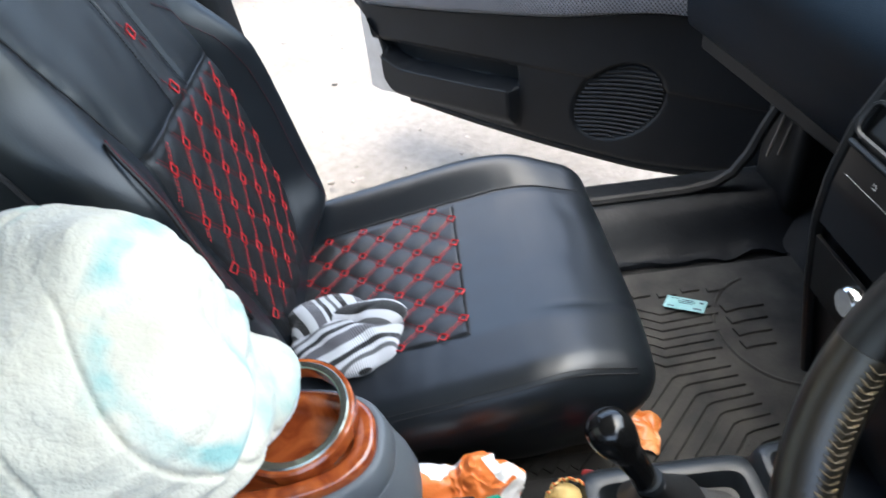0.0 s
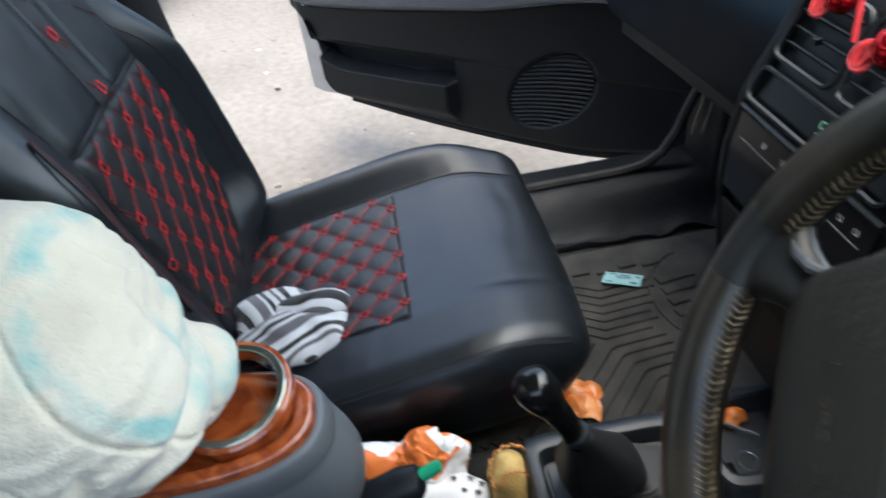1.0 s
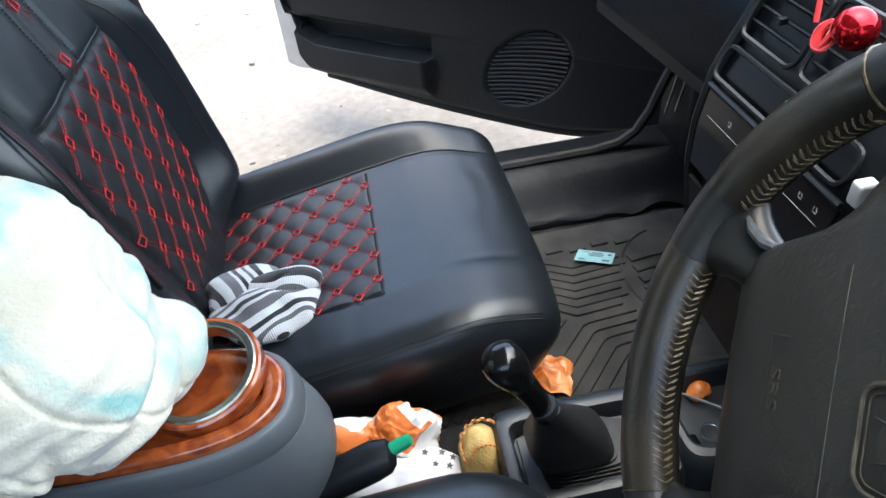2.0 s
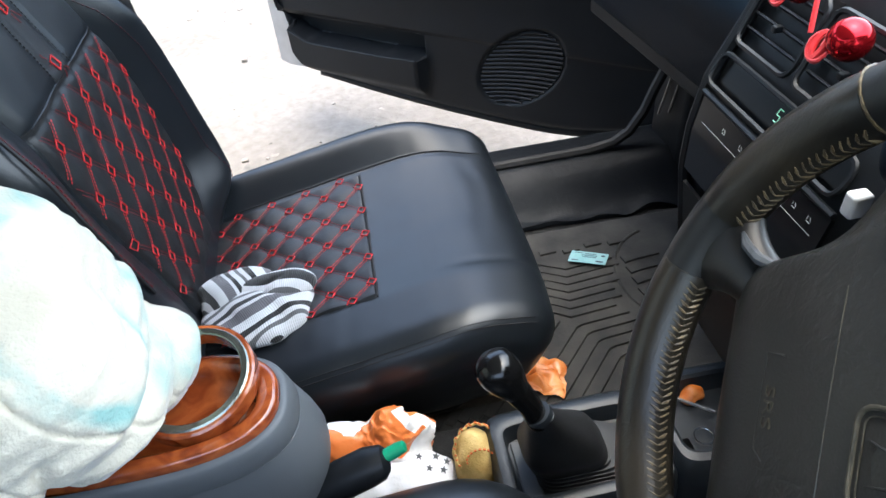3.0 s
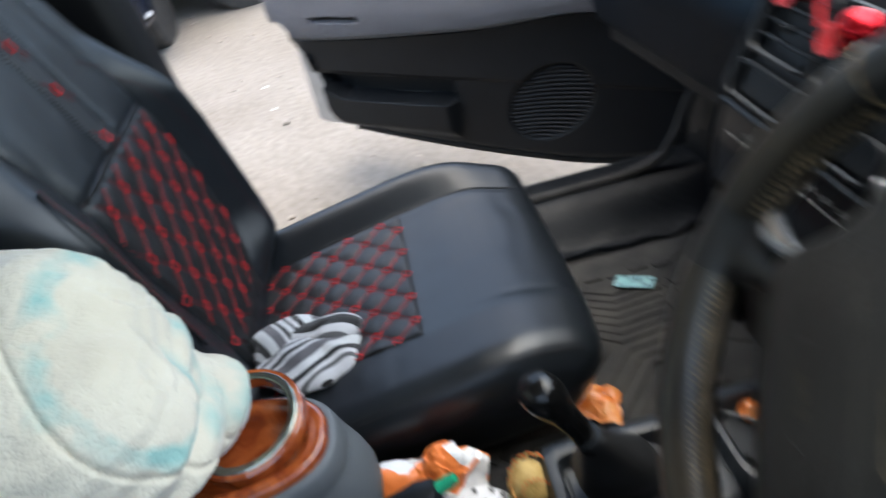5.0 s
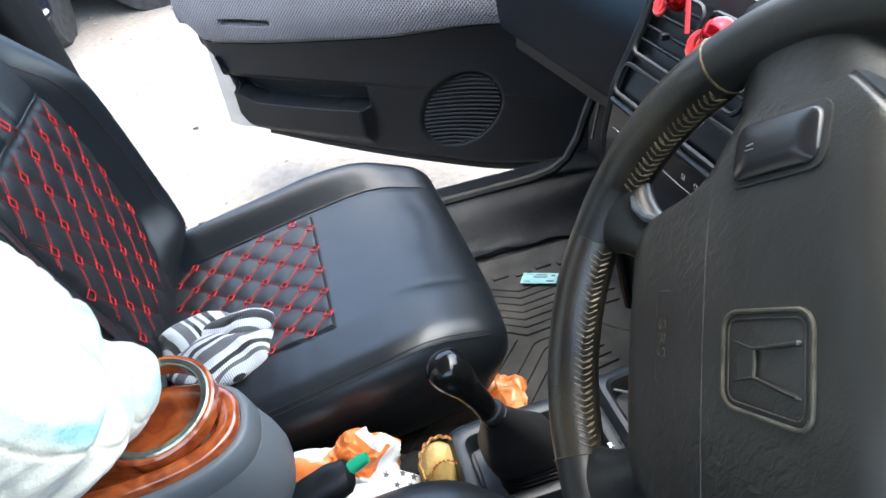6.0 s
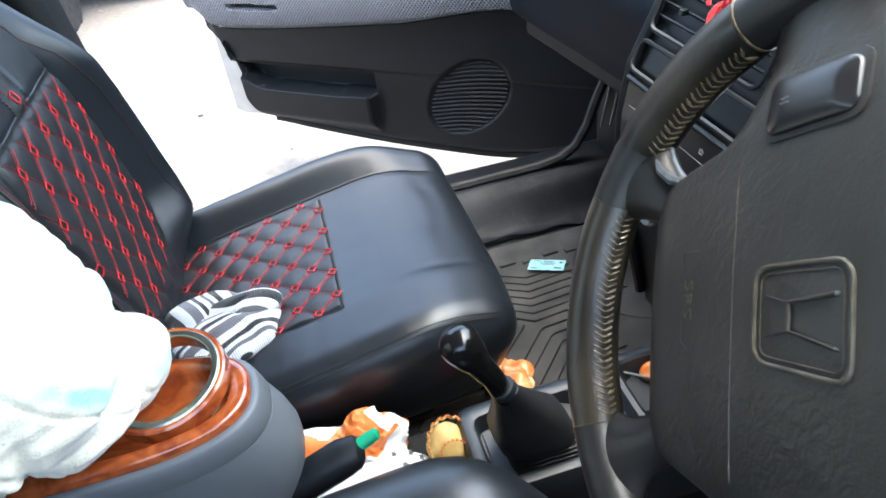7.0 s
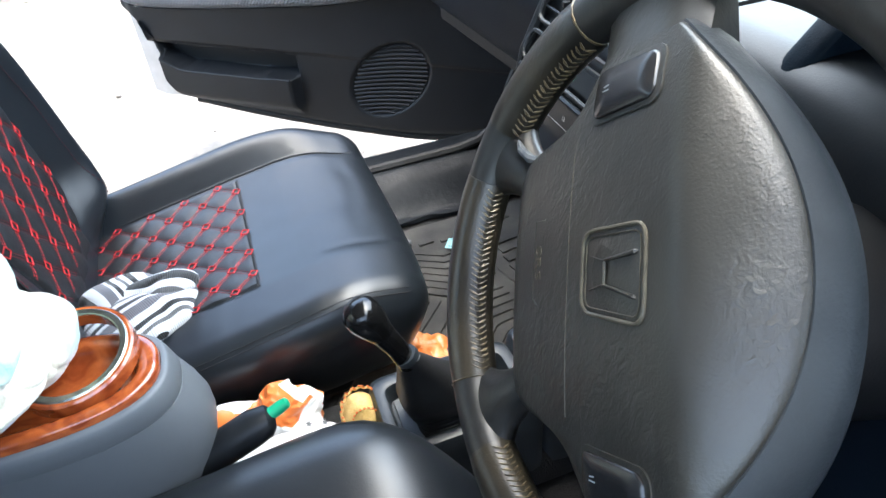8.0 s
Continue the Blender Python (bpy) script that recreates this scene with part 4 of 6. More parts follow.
# ---- armrest box with wood cup holder ----
def armrest_box():
    b = thing("armrest_box", (-0.12, 0.49, 0.34), "grey plastic armrest box with burl wood cup holder", "armrest box")
    def oval(cx, rx, ry, z, q):
        n = 2.6
        c, s = math.cos(q), math.sin(q)
        return Vector((cx + rx * abs(c) ** (2 / n) * (1 if c > 0 else -1), 0.492 + ry * abs(s) ** (2 / n) * (1 if s > 0 else -1), z))
    qs = np.linspace(0, 2 * math.pi, 56, endpoint=False)
    def hull(rx, ry, z):
        """An oval drawn out towards the back."""
        pts = []
        for q in qs:
            p = oval(-0.1, rx, ry, z, q)
            if p.x < -0.1:
                p.x = -0.1 - (-0.1 - p.x) * 0.235 / rx
            pts.append(p)
        return pts
    part("bin", loft([hull(*k) for k in ((0.088, 0.066, 0.345), (0.1, 0.067, 0.40), (0.117, 0.069, 0.44), (0.137, 0.071, 0.475), (0.15, 0.072, 0.505), (0.1565, 0.0725, 0.53), (0.157, 0.0725, 0.55), (0.152, 0.0722, 0.57), (0.1445, 0.0715, 0.588), (0.141, 0.071, 0.596), (0.12, 0.06, 0.597))]), GREY_PLASTIC, b, "smooth mid-grey bin", sharp=60)
    part("rim_lip", loft([hull(*k) for k in ((0.1395, 0.0708, 0.5955), (0.1408, 0.0714, 0.5985), (0.1372, 0.0702, 0.612), (0.135, 0.0685, 0.6195), (0.1325, 0.066, 0.6225), (0.128, 0.062, 0.6225), (0.126, 0.06, 0.618), (0.1, 0.05, 0.612))]), GREY_PLASTIC, b, "rounded grey rim", sharp=60)
    # one lacquered skin: outer wall, broad lip, sunken dish
    rings = [[oval(cx, rx, ry, z, q) for q in qs] for cx, rx, ry, z in (
        (-0.1, 0.1275, 0.0605, 0.606), (-0.1, 0.1275, 0.0605, 0.627), (-0.1, 0.126, 0.059, 0.6305), (-0.1, 0.122, 0.0555, 0.6318), (-0.096, 0.108, 0.0475, 0.631), (-0.09, 0.099, 0.044, 0.6288),
        (-0.088, 0.094, 0.0415, 0.624), (-0.086, 0.09, 0.039, 0.617), (-0.085, 0.08, 0.034, 0.6142), (-0.08, 0.002, 0.001, 0.6137))]
    part("wood_tray", loft(rings, caps=False), WOOD, b, "glossy burl wood tray with a sunken dish", sharp=60)
    part("drain_plug", lathe([(0.0065, 0), (0.0065, 0.0015), (0.004, 0.0022), (0.0005, 0.0022)], (-0.018, 0.478, 0.6139), 16), DARK_PLASTIC, b, "small black plug in the dish")
    c = Vector((-0.046, 0.508, 0.648))
    tilt = Matrix.Translation(c) @ Matrix.Rotation(radians(-3), 4, "Y") @ Matrix.Rotation(radians(9), 4, "X")
    def ring(r0, r1, z0, z1):
        prof = [(r0, z0), (r1, z0), (r1, z1 - 0.002), (r1 - 0.002, z1), (r0 + 0.001, z1), (r0, z1 - 0.001), (r0, z0)]
        rr = [[Vector((r * math.cos(q), r * math.sin(q), z)) for q in np.linspace(0, 2 * math.pi, 48, endpoint=False)] for r, z in prof]
        return moved(loft(rr, caps=False), tilt)
    part("cup_ring", ring(0.0465, 0.0575, -0.017, 0.0), WOOD, b, "burl wood cup ring")
    part("ring_inlay", ring(0.0455, 0.0535, -0.001, 0.0015), RING_METAL, b, "satin metal inlay on the ring")


armrest_box()


# ---- towel ----
def lump(centre, balls, nu, nv, relief, soft=14):
    """A closed soft form: the far hull of several ellipsoids as seen from an inner point, with relief."""
    c = np.array(centre)
    verts, faces = [], []
    for a in range(nu + 1):
        th = math.pi * a / nu
        for b in range(nv):
            ph = 2 * math.pi * b / nv
            d = np.array([math.sin(th) * math.cos(ph), math.sin(th) * math.sin(ph), math.cos(th)])
            rs = []
            for p, r in balls:
                o, rr = (c - np.array(p)) / np.array(r), d / np.array(r)
                A, B, C = rr @ rr, 2 * o @ rr, o @ o - 1
                disc = B * B - 4 * A * C
                if disc > 0:
                    t = (-B + math.sqrt(disc)) / (2 * A)
                    if t > 0:
                        rs.append(t)
            rs = np.array(rs or [0.01])
            m = rs.max()
            rad = m + math.log(np.exp(soft * 10 * (rs - m)).sum()) / (soft * 10)
            p = c + d * rad
            verts.append(p + d * relief(*p))
    for a in range(nu):
        for b in range(nv):
            i, j = a * nv + b, a * nv + (b + 1) % nv
            faces.append((i, j, j + nv, i + nv))
    return [tuple(v) for v in verts], faces


def towel_mat():
    """White terry with faded teal bands and ribbed weave."""
    m = mat("white_terry_towel", (0.72, 0.72, 0.66), 0.95, sheen=0.4)
    nt = m.node_tree
    n, l = nt.nodes, nt.links
    tc = n.new("ShaderNodeTexCoord")
    no = n.new("ShaderNodeTexNoise")
    no.inputs["Scale"].default_value, no.inputs["Detail"].default_value = 7, 4
    l.new(tc.outputs["Object"], no.inputs["Vector"])
    ad = n.new("ShaderNodeVectorMath")
    ad.operation = "MULTIPLY_ADD"
    ad.inputs[1].default_value = (0.08, 0.08, 0.08)
    l.new(no.outputs["Color"], ad.inputs[0])
    l.new(tc.outputs["Object"], ad.inputs[2])
    sp = n.new("ShaderNodeSeparateXYZ")
    l.new(ad.outputs[0], sp.inputs[0])
    band = n.new("ShaderNodeMath")
    band.operation = "MULTIPLY_ADD"
    band.inputs[1].default_value = 0.42
    l.new(sp.outputs[2], band.inputs[0])
    l.new(sp.outputs[0], band.inputs[2])
    k = n.new("ShaderNodeMath")
    k.operation = "MULTIPLY"
    k.inputs[1].default_value = 10.5
    l.new(band.outputs[0], k.inputs[0])
    fr = n.new("ShaderNodeMath")
    fr.operation = "FRACT"
    l.new(k.outputs[0], fr.inputs[0])
    ramp = n.new("ShaderNodeValToRGB")
    e = ramp.color_ramp.elements
    e[0].position, e[0].color = 0.0, (0.0, 0.0, 0.0, 1)
    e[1].position, e[1].color = 0.12, (1, 1, 1, 1)
    for p, v in ((0.2, 1.0), (0.26, 0.0)):
        e.new(p).color = (v, v, v, 1)
    l.new(fr.outputs[0], ramp.inputs[0])
    fade = n.new("ShaderNodeTexNoise")
    fade.inputs["Scale"].default_value, fade.inputs["Detail"].default_value = 16, 6
    l.new(tc.outputs["Object"], fade.inputs["Vector"])
    fm = n.new("ShaderNodeMapRange")
    fm.inputs["From Min"].default_value, fm.inputs["From Max"].default_value, fm.inputs["To Max"].default_value = 0.36, 0.58, 0.9
    l.new(fade.outputs["Fac"], fm.inputs["Value"])
    mu = n.new("ShaderNodeMath")
    mu.operation = "MULTIPLY"
    l.new(ramp.outputs[0], mu.inputs[0])
    l.new(fm.outputs[0], mu.inputs[1])
    base = n.new("ShaderNodeMixRGB")
    base.inputs[1].default_value, base.inputs[2].default_value = (0.66, 0.6, 0.47, 1), (0.56, 0.49, 0.36, 1)
    bm_ = n.new("ShaderNodeMapRange")
    bm_.inputs["From Min"].default_value, bm_.inputs["From Max"].default_value = 0.5, 0.75
    l.new(no.outputs["Fac"], bm_.inputs["Value"])
    l.new(bm_.outputs[0], base.inputs[0])
    mix = n.new("ShaderNodeMixRGB")
    mix.inputs[2].default_value = (0.24, 0.48, 0.43, 1)
    l.new(mu.outputs[0], mix.inputs[0])
    l.new(base.outputs[0], mix.inputs[1])
    l.new(mix.outputs[0], n["Principled BSDF"].inputs["Base Color"])
    wv = n.new("ShaderNodeTexWave")
    wv.bands_direction = "Z"
    wv.inputs["Scale"].default_value, wv.inputs["Distortion"].default_value, wv.inputs["Detail"].default_value, wv.inputs["Detail Scale"].default_value = 46, 9, 4, 1.5
    l.new(ad.outputs[0], wv.inputs["Vector"])
    fine = n.new("ShaderNodeTexNoise")
    fine.inputs["Scale"].default_value, fine.inputs["Detail"].default_value = 380, 4
    l.new(tc.outputs["Object"], fine.inputs["Vector"])
    sm = n.new("ShaderNodeMath")
    sm.operation = "MULTIPLY_ADD"
    sm.inputs[1].default_value = 5.0
    l.new(fine.outputs["Fac"], sm.inputs[0])
    l.new(wv.outputs["Fac"], sm.inputs[2])
    bp = n.new("ShaderNodeBump")
    bp.inputs["Strength"].default_value, bp.inputs["Distance"].default_value = 0.45, 0.0005
    l.new(sm.outputs[0], bp.inputs["Height"])
    l.new(bp.outputs[0], n["Principled BSDF"].inputs["Normal"])
    return m


TOWEL = towel_mat()


def towel():
    def relief(x, y, z):
        f = noise.noise((x * 8 + 2 * z, y * 8, z * 9)) * 0.012 + 0.004 * noise.noise((x * 17, y * 17, z * 20 + 6 * x))
        # two thin tucks that run down from the top, a sagging fold low on the near side
        d = (x + 0.25) * 0.85 + (z - 0.8) * 0.45 + 0.012 * noise.noise((0, y * 8, z * 6))
        f -= 0.011 * math.exp(-((d - 0.02) / 0.004) ** 2) + 0.009 * math.exp(-((d - 0.065) / 0.0035) ** 2)
        f += 0.004 * smooth01((d - 0.02) / 0.01) * smooth01((0.06 - d) / 0.02)
        sag = z - 0.715 - 0.12 * (x + 0.15) - 0.25 * (x + 0.15) ** 2 + 0.01 * noise.noise((x * 9, y * 9, 4))
        f += 0.011 * math.exp(-(sag / 0.016) ** 2) - 0.010 * math.exp(-((sag + 0.03) / 0.012) ** 2)
        step = x + 0.095 - 0.35 * (z - 0.74) + 0.008 * noise.noise((z * 12, y * 9, 1))
        f -= 0.008 * math.exp(-(step / 0.005) ** 2) * smooth01((0.76 - z) / 0.03)
        # slanting drawn folds
        q = (d + 0.35 * (y - 0.45)) / 0.052 + 0.6 * noise.noise((x * 4, y * 4, z * 4 + 3))
        f -= 0.005 * max(0.0, 1 - 5 * abs(math.sin(math.pi * q))) ** 1.5 * smooth01(0.5 + 2.2 * noise.noise((x * 5 + 4, y * 5, z * 5)))
        # woven ripples
        f += 0.0009 * math.sin(290 * (z + 0.12 * x) + 5 * noise.noise((x * 14, y * 14, z * 9)))
        f += 0.005 * (0.3 - abs(noise.noise((x * 14 + 9, y * 12, z * 16 + 5 * x))))
        return f - 0.002 + 0.0008 * noise.noise((x * 150, y * 150, z * 150))
    balls = [((-0.314, 0.487, 0.741), (0.147, 0.075, 0.121)), ((-0.19, 0.516, 0.746), (0.117, 0.108, 0.116)), ((-0.142, 0.515, 0.773), (0.062, 0.08, 0.087)), ((-0.116, 0.557, 0.661), (0.041, 0.05, 0.038)),
             ((-0.082, 0.527, 0.659), (0.047, 0.061, 0.034)), ((-0.106, 0.484, 0.69), (0.061, 0.099, 0.036)), ((-0.195, 0.442, 0.758), (0.152, 0.098, 0.088)), ((-0.232, 0.376, 0.675), (0.076, 0.073, 0.061))]
    geo = lump((-0.17, 0.46, 0.72), balls, 200, 320, relief, 16)
    geo = ([(x, y, max(z, 0.6335 if y > 0.42 else 0.57)) for x, y, z in geo[0]], geo[1])
    solo("towel", geo, TOWEL, "crumpled white terry towel with faded teal stripes on the armrest", "towel", sharp=80)


towel()


# ---- knitted hat ----
def hat_mat(name, turn, rate, shift):
    """Knit stripes in grey, charcoal and black, bending with the folds."""
    m = mat(name, (0.4, 0.4, 0.4), 0.95, sheen=0.3)
    nt = m.node_tree
    n, l = nt.nodes, nt.links
    tc = n.new("ShaderNodeTexCoord")
    no = n.new("ShaderNodeTexNoise")
    no.inputs["Scale"].default_value, no.inputs["Detail"].default_value = 11, 1
    l.new(tc.outputs["Object"], no.inputs["Vector"])
    ad = n.new("ShaderNodeVectorMath")
    ad.operation = "MULTIPLY_ADD"
    ad.inputs[1].default_value = (0.035, 0.035, 0.035)
    l.new(no.outputs["Color"], ad.inputs[0])
    l.new(tc.outputs["Object"], ad.inputs[2])
    mp = n.new("ShaderNodeMapping")
    mp.inputs["Rotation"].default_value = (0, 0, radians(turn))
    l.new(ad.outputs[0], mp.inputs["Vector"])
    sp = n.new("ShaderNodeSeparateXYZ")
    l.new(mp.outputs[0], sp.inputs[0])
    k = n.new("ShaderNodeMath")
    k.operation = "MULTIPLY_ADD"
    k.inputs[1].default_value, k.inputs[2].default_value = rate, shift
    l.new(sp.outputs[1], k.inputs[0])
    fr = n.new("ShaderNodeMath")
    fr.operation = "FRACT"
    l.new(k.outputs[0], fr.inputs[0])
    ramp = n.new("ShaderNodeValToRGB")
    ramp.color_ramp.interpolation = "CONSTANT"
    e = ramp.color_ramp.elements
    e[0].position, e[0].color = 0.0, (0.6, 0.61, 0.61, 1)
    e[1].position, e[1].color = 0.2, (0.12, 0.115, 0.125, 1)
    for p, c in ((0.42, 0.6), (0.5, 0.012), (0.6, 0.6), (0.72, 0.11), (0.79, 0.6), (0.88, 0.012)):
        e.new(p).color = (c, c, c * 1.02, 1)
    l.new(fr.outputs[0], ramp.inputs[0])
    l.new(ramp.outputs[0], n["Principled BSDF"].inputs["Base Color"])
    wv = n.new("ShaderNodeTexWave")
    wv.bands_direction = "X"
    wv.inputs["Scale"].default_value, wv.inputs["Distortion"].default_value = 110, 1.2
    l.new(mp.outputs[0], wv.inputs["Vector"])
    bp = n.new("ShaderNodeBump")
    bp.inputs["Strength"].default_value, bp.inputs["Distance"].default_value = 0.6, 0.0015
    l.new(wv.outputs["Fac"], bp.inputs["Height"])
    l.new(bp.outputs[0], n["Principled BSDF"].inputs["Normal"])
    return m


HAT = hat_mat("striped_knit", -24, 12.0, 0.35)
HAT_TIP = hat_mat("striped_knit_tip", 12, 6.0, 0.5)
HAT_SIDE = hat_mat("striped_knit_cuff", 62, 13.0, 0.1)


def hat():
    h = thing("knit_hat", (-0.06, 0.78, 0.43), "folded striped grey, white and black knit hat lying on the seat", "hat")
    def relief(x, y, z):
        return 0.003 * noise.noise((x * 30, y * 30, z * 30)) + 0.004 * math.sin(70 * (x * 0.6 + y) + 3 * noise.noise((x * 20, y * 20, 0)))
    balls = [((-0.055, 0.768, 0.442), (0.078, 0.052, 0.022)), ((-0.045, 0.742, 0.443), (0.055, 0.04, 0.02)), ((-0.005, 0.775, 0.45), (0.032, 0.038, 0.017))]
    shift = Matrix.Translation((0.004, 0.020, 0.002))
    part("crown", moved(lump((-0.05, 0.765, 0.44), balls, 50, 90, relief), shift), HAT, h, "striped knit crown", sharp=80)
    top = [((-0.04, 0.802, 0.456), (0.052, 0.02, 0.015)), ((-0.002, 0.796, 0.459), (0.036, 0.027, 0.017))]
    part("fold", moved(lump((-0.02, 0.799, 0.457), top, 40, 70, lambda x, y, z: 0.0018 * noise.noise((x * 40, y * 40, z * 40)) - 0.004 * math.exp(-((y - 0.795 - 0.25 * (x + 0.02)) / 0.004) ** 2) * smooth01((0.0 - x) / 0.03)), shift), HAT_TIP, h, "pale folded crown tip", sharp=80)
    side = [((-0.1, 0.808, 0.444), (0.04, 0.046, 0.024)), ((-0.075, 0.825, 0.452), (0.05, 0.026, 0.02))]
    part("cuff", moved(lump((-0.09, 0.815, 0.446), side, 40, 70, relief), shift), HAT_SIDE, h, "striped turned-up cuff", sharp=80)


hat()


# ---- steering wheel ----
WC, WROT = Vector((0.340, 0.195, 0.848)), radians(52)
WU = Vector((math.cos(radians(65)), 0, math.sin(radians(65))))
WN = Vector((-WU.z, 0, WU.x))


def on_wheel(wl, wu, h=0.0):
    a = wu * math.cos(WROT) + wl * math.sin(WROT)
    b = -wu * math.sin(WROT) + wl * math.cos(WROT)
    return WC + WU * a + Vector((0, 1, 0)) * b + WN * h


def polar(deg, r, h=0.0):
    """Degrees from the wheel's top towards its left side."""
    return on_wheel(r * math.sin(radians(deg)), r * math.cos(radians(deg)), h)


def wrinkled_mat(name, c0, c1, rough, scale, depth, strength, stretch=(1, 1, 0.4)):
    """Old hide or vinyl: drawn-out creases over a fine grain."""
    m = mat(name, c0, rough, second=c1, scale=22, rough_var=0.06)
    nt = m.node_tree
    n, l = nt.nodes, nt.links
    tc = n.new("ShaderNodeTexCoord")
    mp = n.new("ShaderNodeMapping")
    mp.inputs["Scale"].default_value = stretch
    l.new(tc.outputs["Object"], mp.inputs["Vector"])
    no = n.new("ShaderNodeTexNoise")
    no.inputs["Scale"].default_value, no.inputs["Detail"].default_value, no.inputs["Distortion"].default_value = scale, 5, 0.8
    l.new(mp.outputs[0], no.inputs["Vector"])
    mask = n.new("ShaderNodeTexNoise")
    mask.inputs["Scale"].default_value = 14
    l.new(tc.outputs["Object"], mask.inputs["Vector"])
    mr = n.new("ShaderNodeMapRange")
    mr.inputs["From Min"].default_value, mr.inputs["From Max"].default_value = 0.4, 0.7
    l.new(mask.outputs["Fac"], mr.inputs["Value"])
    mul = n.new("ShaderNodeMath")
    mul.operation = "MULTIPLY"
    l.new(no.outputs["Fac"], mul.inputs[0])
    l.new(mr.outputs[0], mul.inputs[1])
    fine = n.new("ShaderNodeTexNoise")
    fine.inputs["Scale"].default_value, fine.inputs["Detail"].default_value = 700, 2
    l.new(tc.outputs["Object"], fine.inputs["Vector"])
    ad = n.new("ShaderNodeMath")
    ad.operation = "MULTIPLY_ADD"
    ad.inputs[1].default_value = 0.12
    l.new(fine.outputs["Fac"], ad.inputs[0])
    l.new(mul.outputs[0], ad.inputs[2])
    bp = n.new("ShaderNodeBump")
    bp.inputs["Strength"].default_value, bp.inputs["Distance"].default_value = strength, depth
    l.new(ad.outputs[0], bp.inputs["Height"])
    l.new(bp.outputs[0], n["Principled BSDF"].inputs["Normal"])
    return m


WHEEL_LEATHER = wrinkled_mat("worn_wheel_leather", (0.0075, 0.0075, 0.0072), (0.0125, 0.0122, 0.0115), 0.4, 160, 0.0015, 0.3)
GRIP_LEATHER = wrinkled_mat("rubbed_brown_grip", (0.0085, 0.0078, 0.0065), (0.026, 0.021, 0.0135), 0.3, 260, 0.0016, 0.5)
PAD_VINYL = wrinkled_mat("airbag_cover_vinyl", (0.0185, 0.0178, 0.0155), (0.0265, 0.0255, 0.0225), 0.37, 190, 0.003, 0.5, (1, 1, 0.5))
SPOKE_VINYL = wrinkled_mat("spoke_cover_vinyl", (0.017, 0.0172, 0.0162), (0.024, 0.0243, 0.023), 0.38, 130, 0.002, 0.3)
SKIRT_VINYL = mat("dusty_wheel_back_plastic", (0.015, 0.0185, 0.0225), 0.5, second=(0.025, 0.0295, 0.034), scale=30, detail=7, bump=0.15, bump_scale=400, spec=0.25)
LACE = mat("brown_leather_lacing", (0.03, 0.023, 0.014), 0.36, second=(0.15, 0.112, 0.06), scale=160)
WORN_EDGE = mat("rubbed_emblem_edge", (0.035, 0.031, 0.022), 0.4, second=(0.075, 0.066, 0.047), scale=120)
BARE_SPOT = mat("scuffed_grey_leather", (0.03, 0.035, 0.041), 0.4, second=(0.11, 0.12, 0.13), scale=70, detail=8, bump=0.6, bump_scale=150, bump_dist=0.002)
PAD_MID = 0.007


def smooth_curve(keys, k=0.012):
    """A smooth function through a few keys."""
    xs = np.arange(keys[0][0] - 0.05, keys[-1][0] + 0.05, 0.001)
    ys = np.interp(xs, [p[0] for p in keys], [p[1] for p in keys])
    w = int(k / 0.001) | 1
    pad = np.pad(ys, w, mode="edge")
    for _ in range(2):
        pad = np.convolve(pad, np.ones(w) / w, mode="same")
    ys = pad[w:-w]
    return lambda x: float(np.interp(x, xs, ys))


PAD_LOW = smooth_curve(((0.0, -0.116), (0.068, -0.116), (0.079, -0.107), (0.0845, -0.084), (0.088, -0.064), (0.098, -0.048), (0.118, -0.034), (0.14, -0.028)), 0.006)
PAD_RISE = smooth_curve(((-0.125, 0.004), (-0.09, 0.0115), (-0.06, 0.0165), (-0.03, 0.0215), (0.0, 0.0255), (0.04, 0.0292), (0.056, 0.0312), (0.063, 0.0295), (0.08, 0.0175), (0.099, -0.001), (0.12, -0.017)), 0.007)


def pad_top(x):
    return 0.0985 - 2.7 * x * x - 50 * x ** 4


def pad_height(x, wu):
    return PAD_RISE(wu) - 0.55 * x * x - 14 * x ** 4


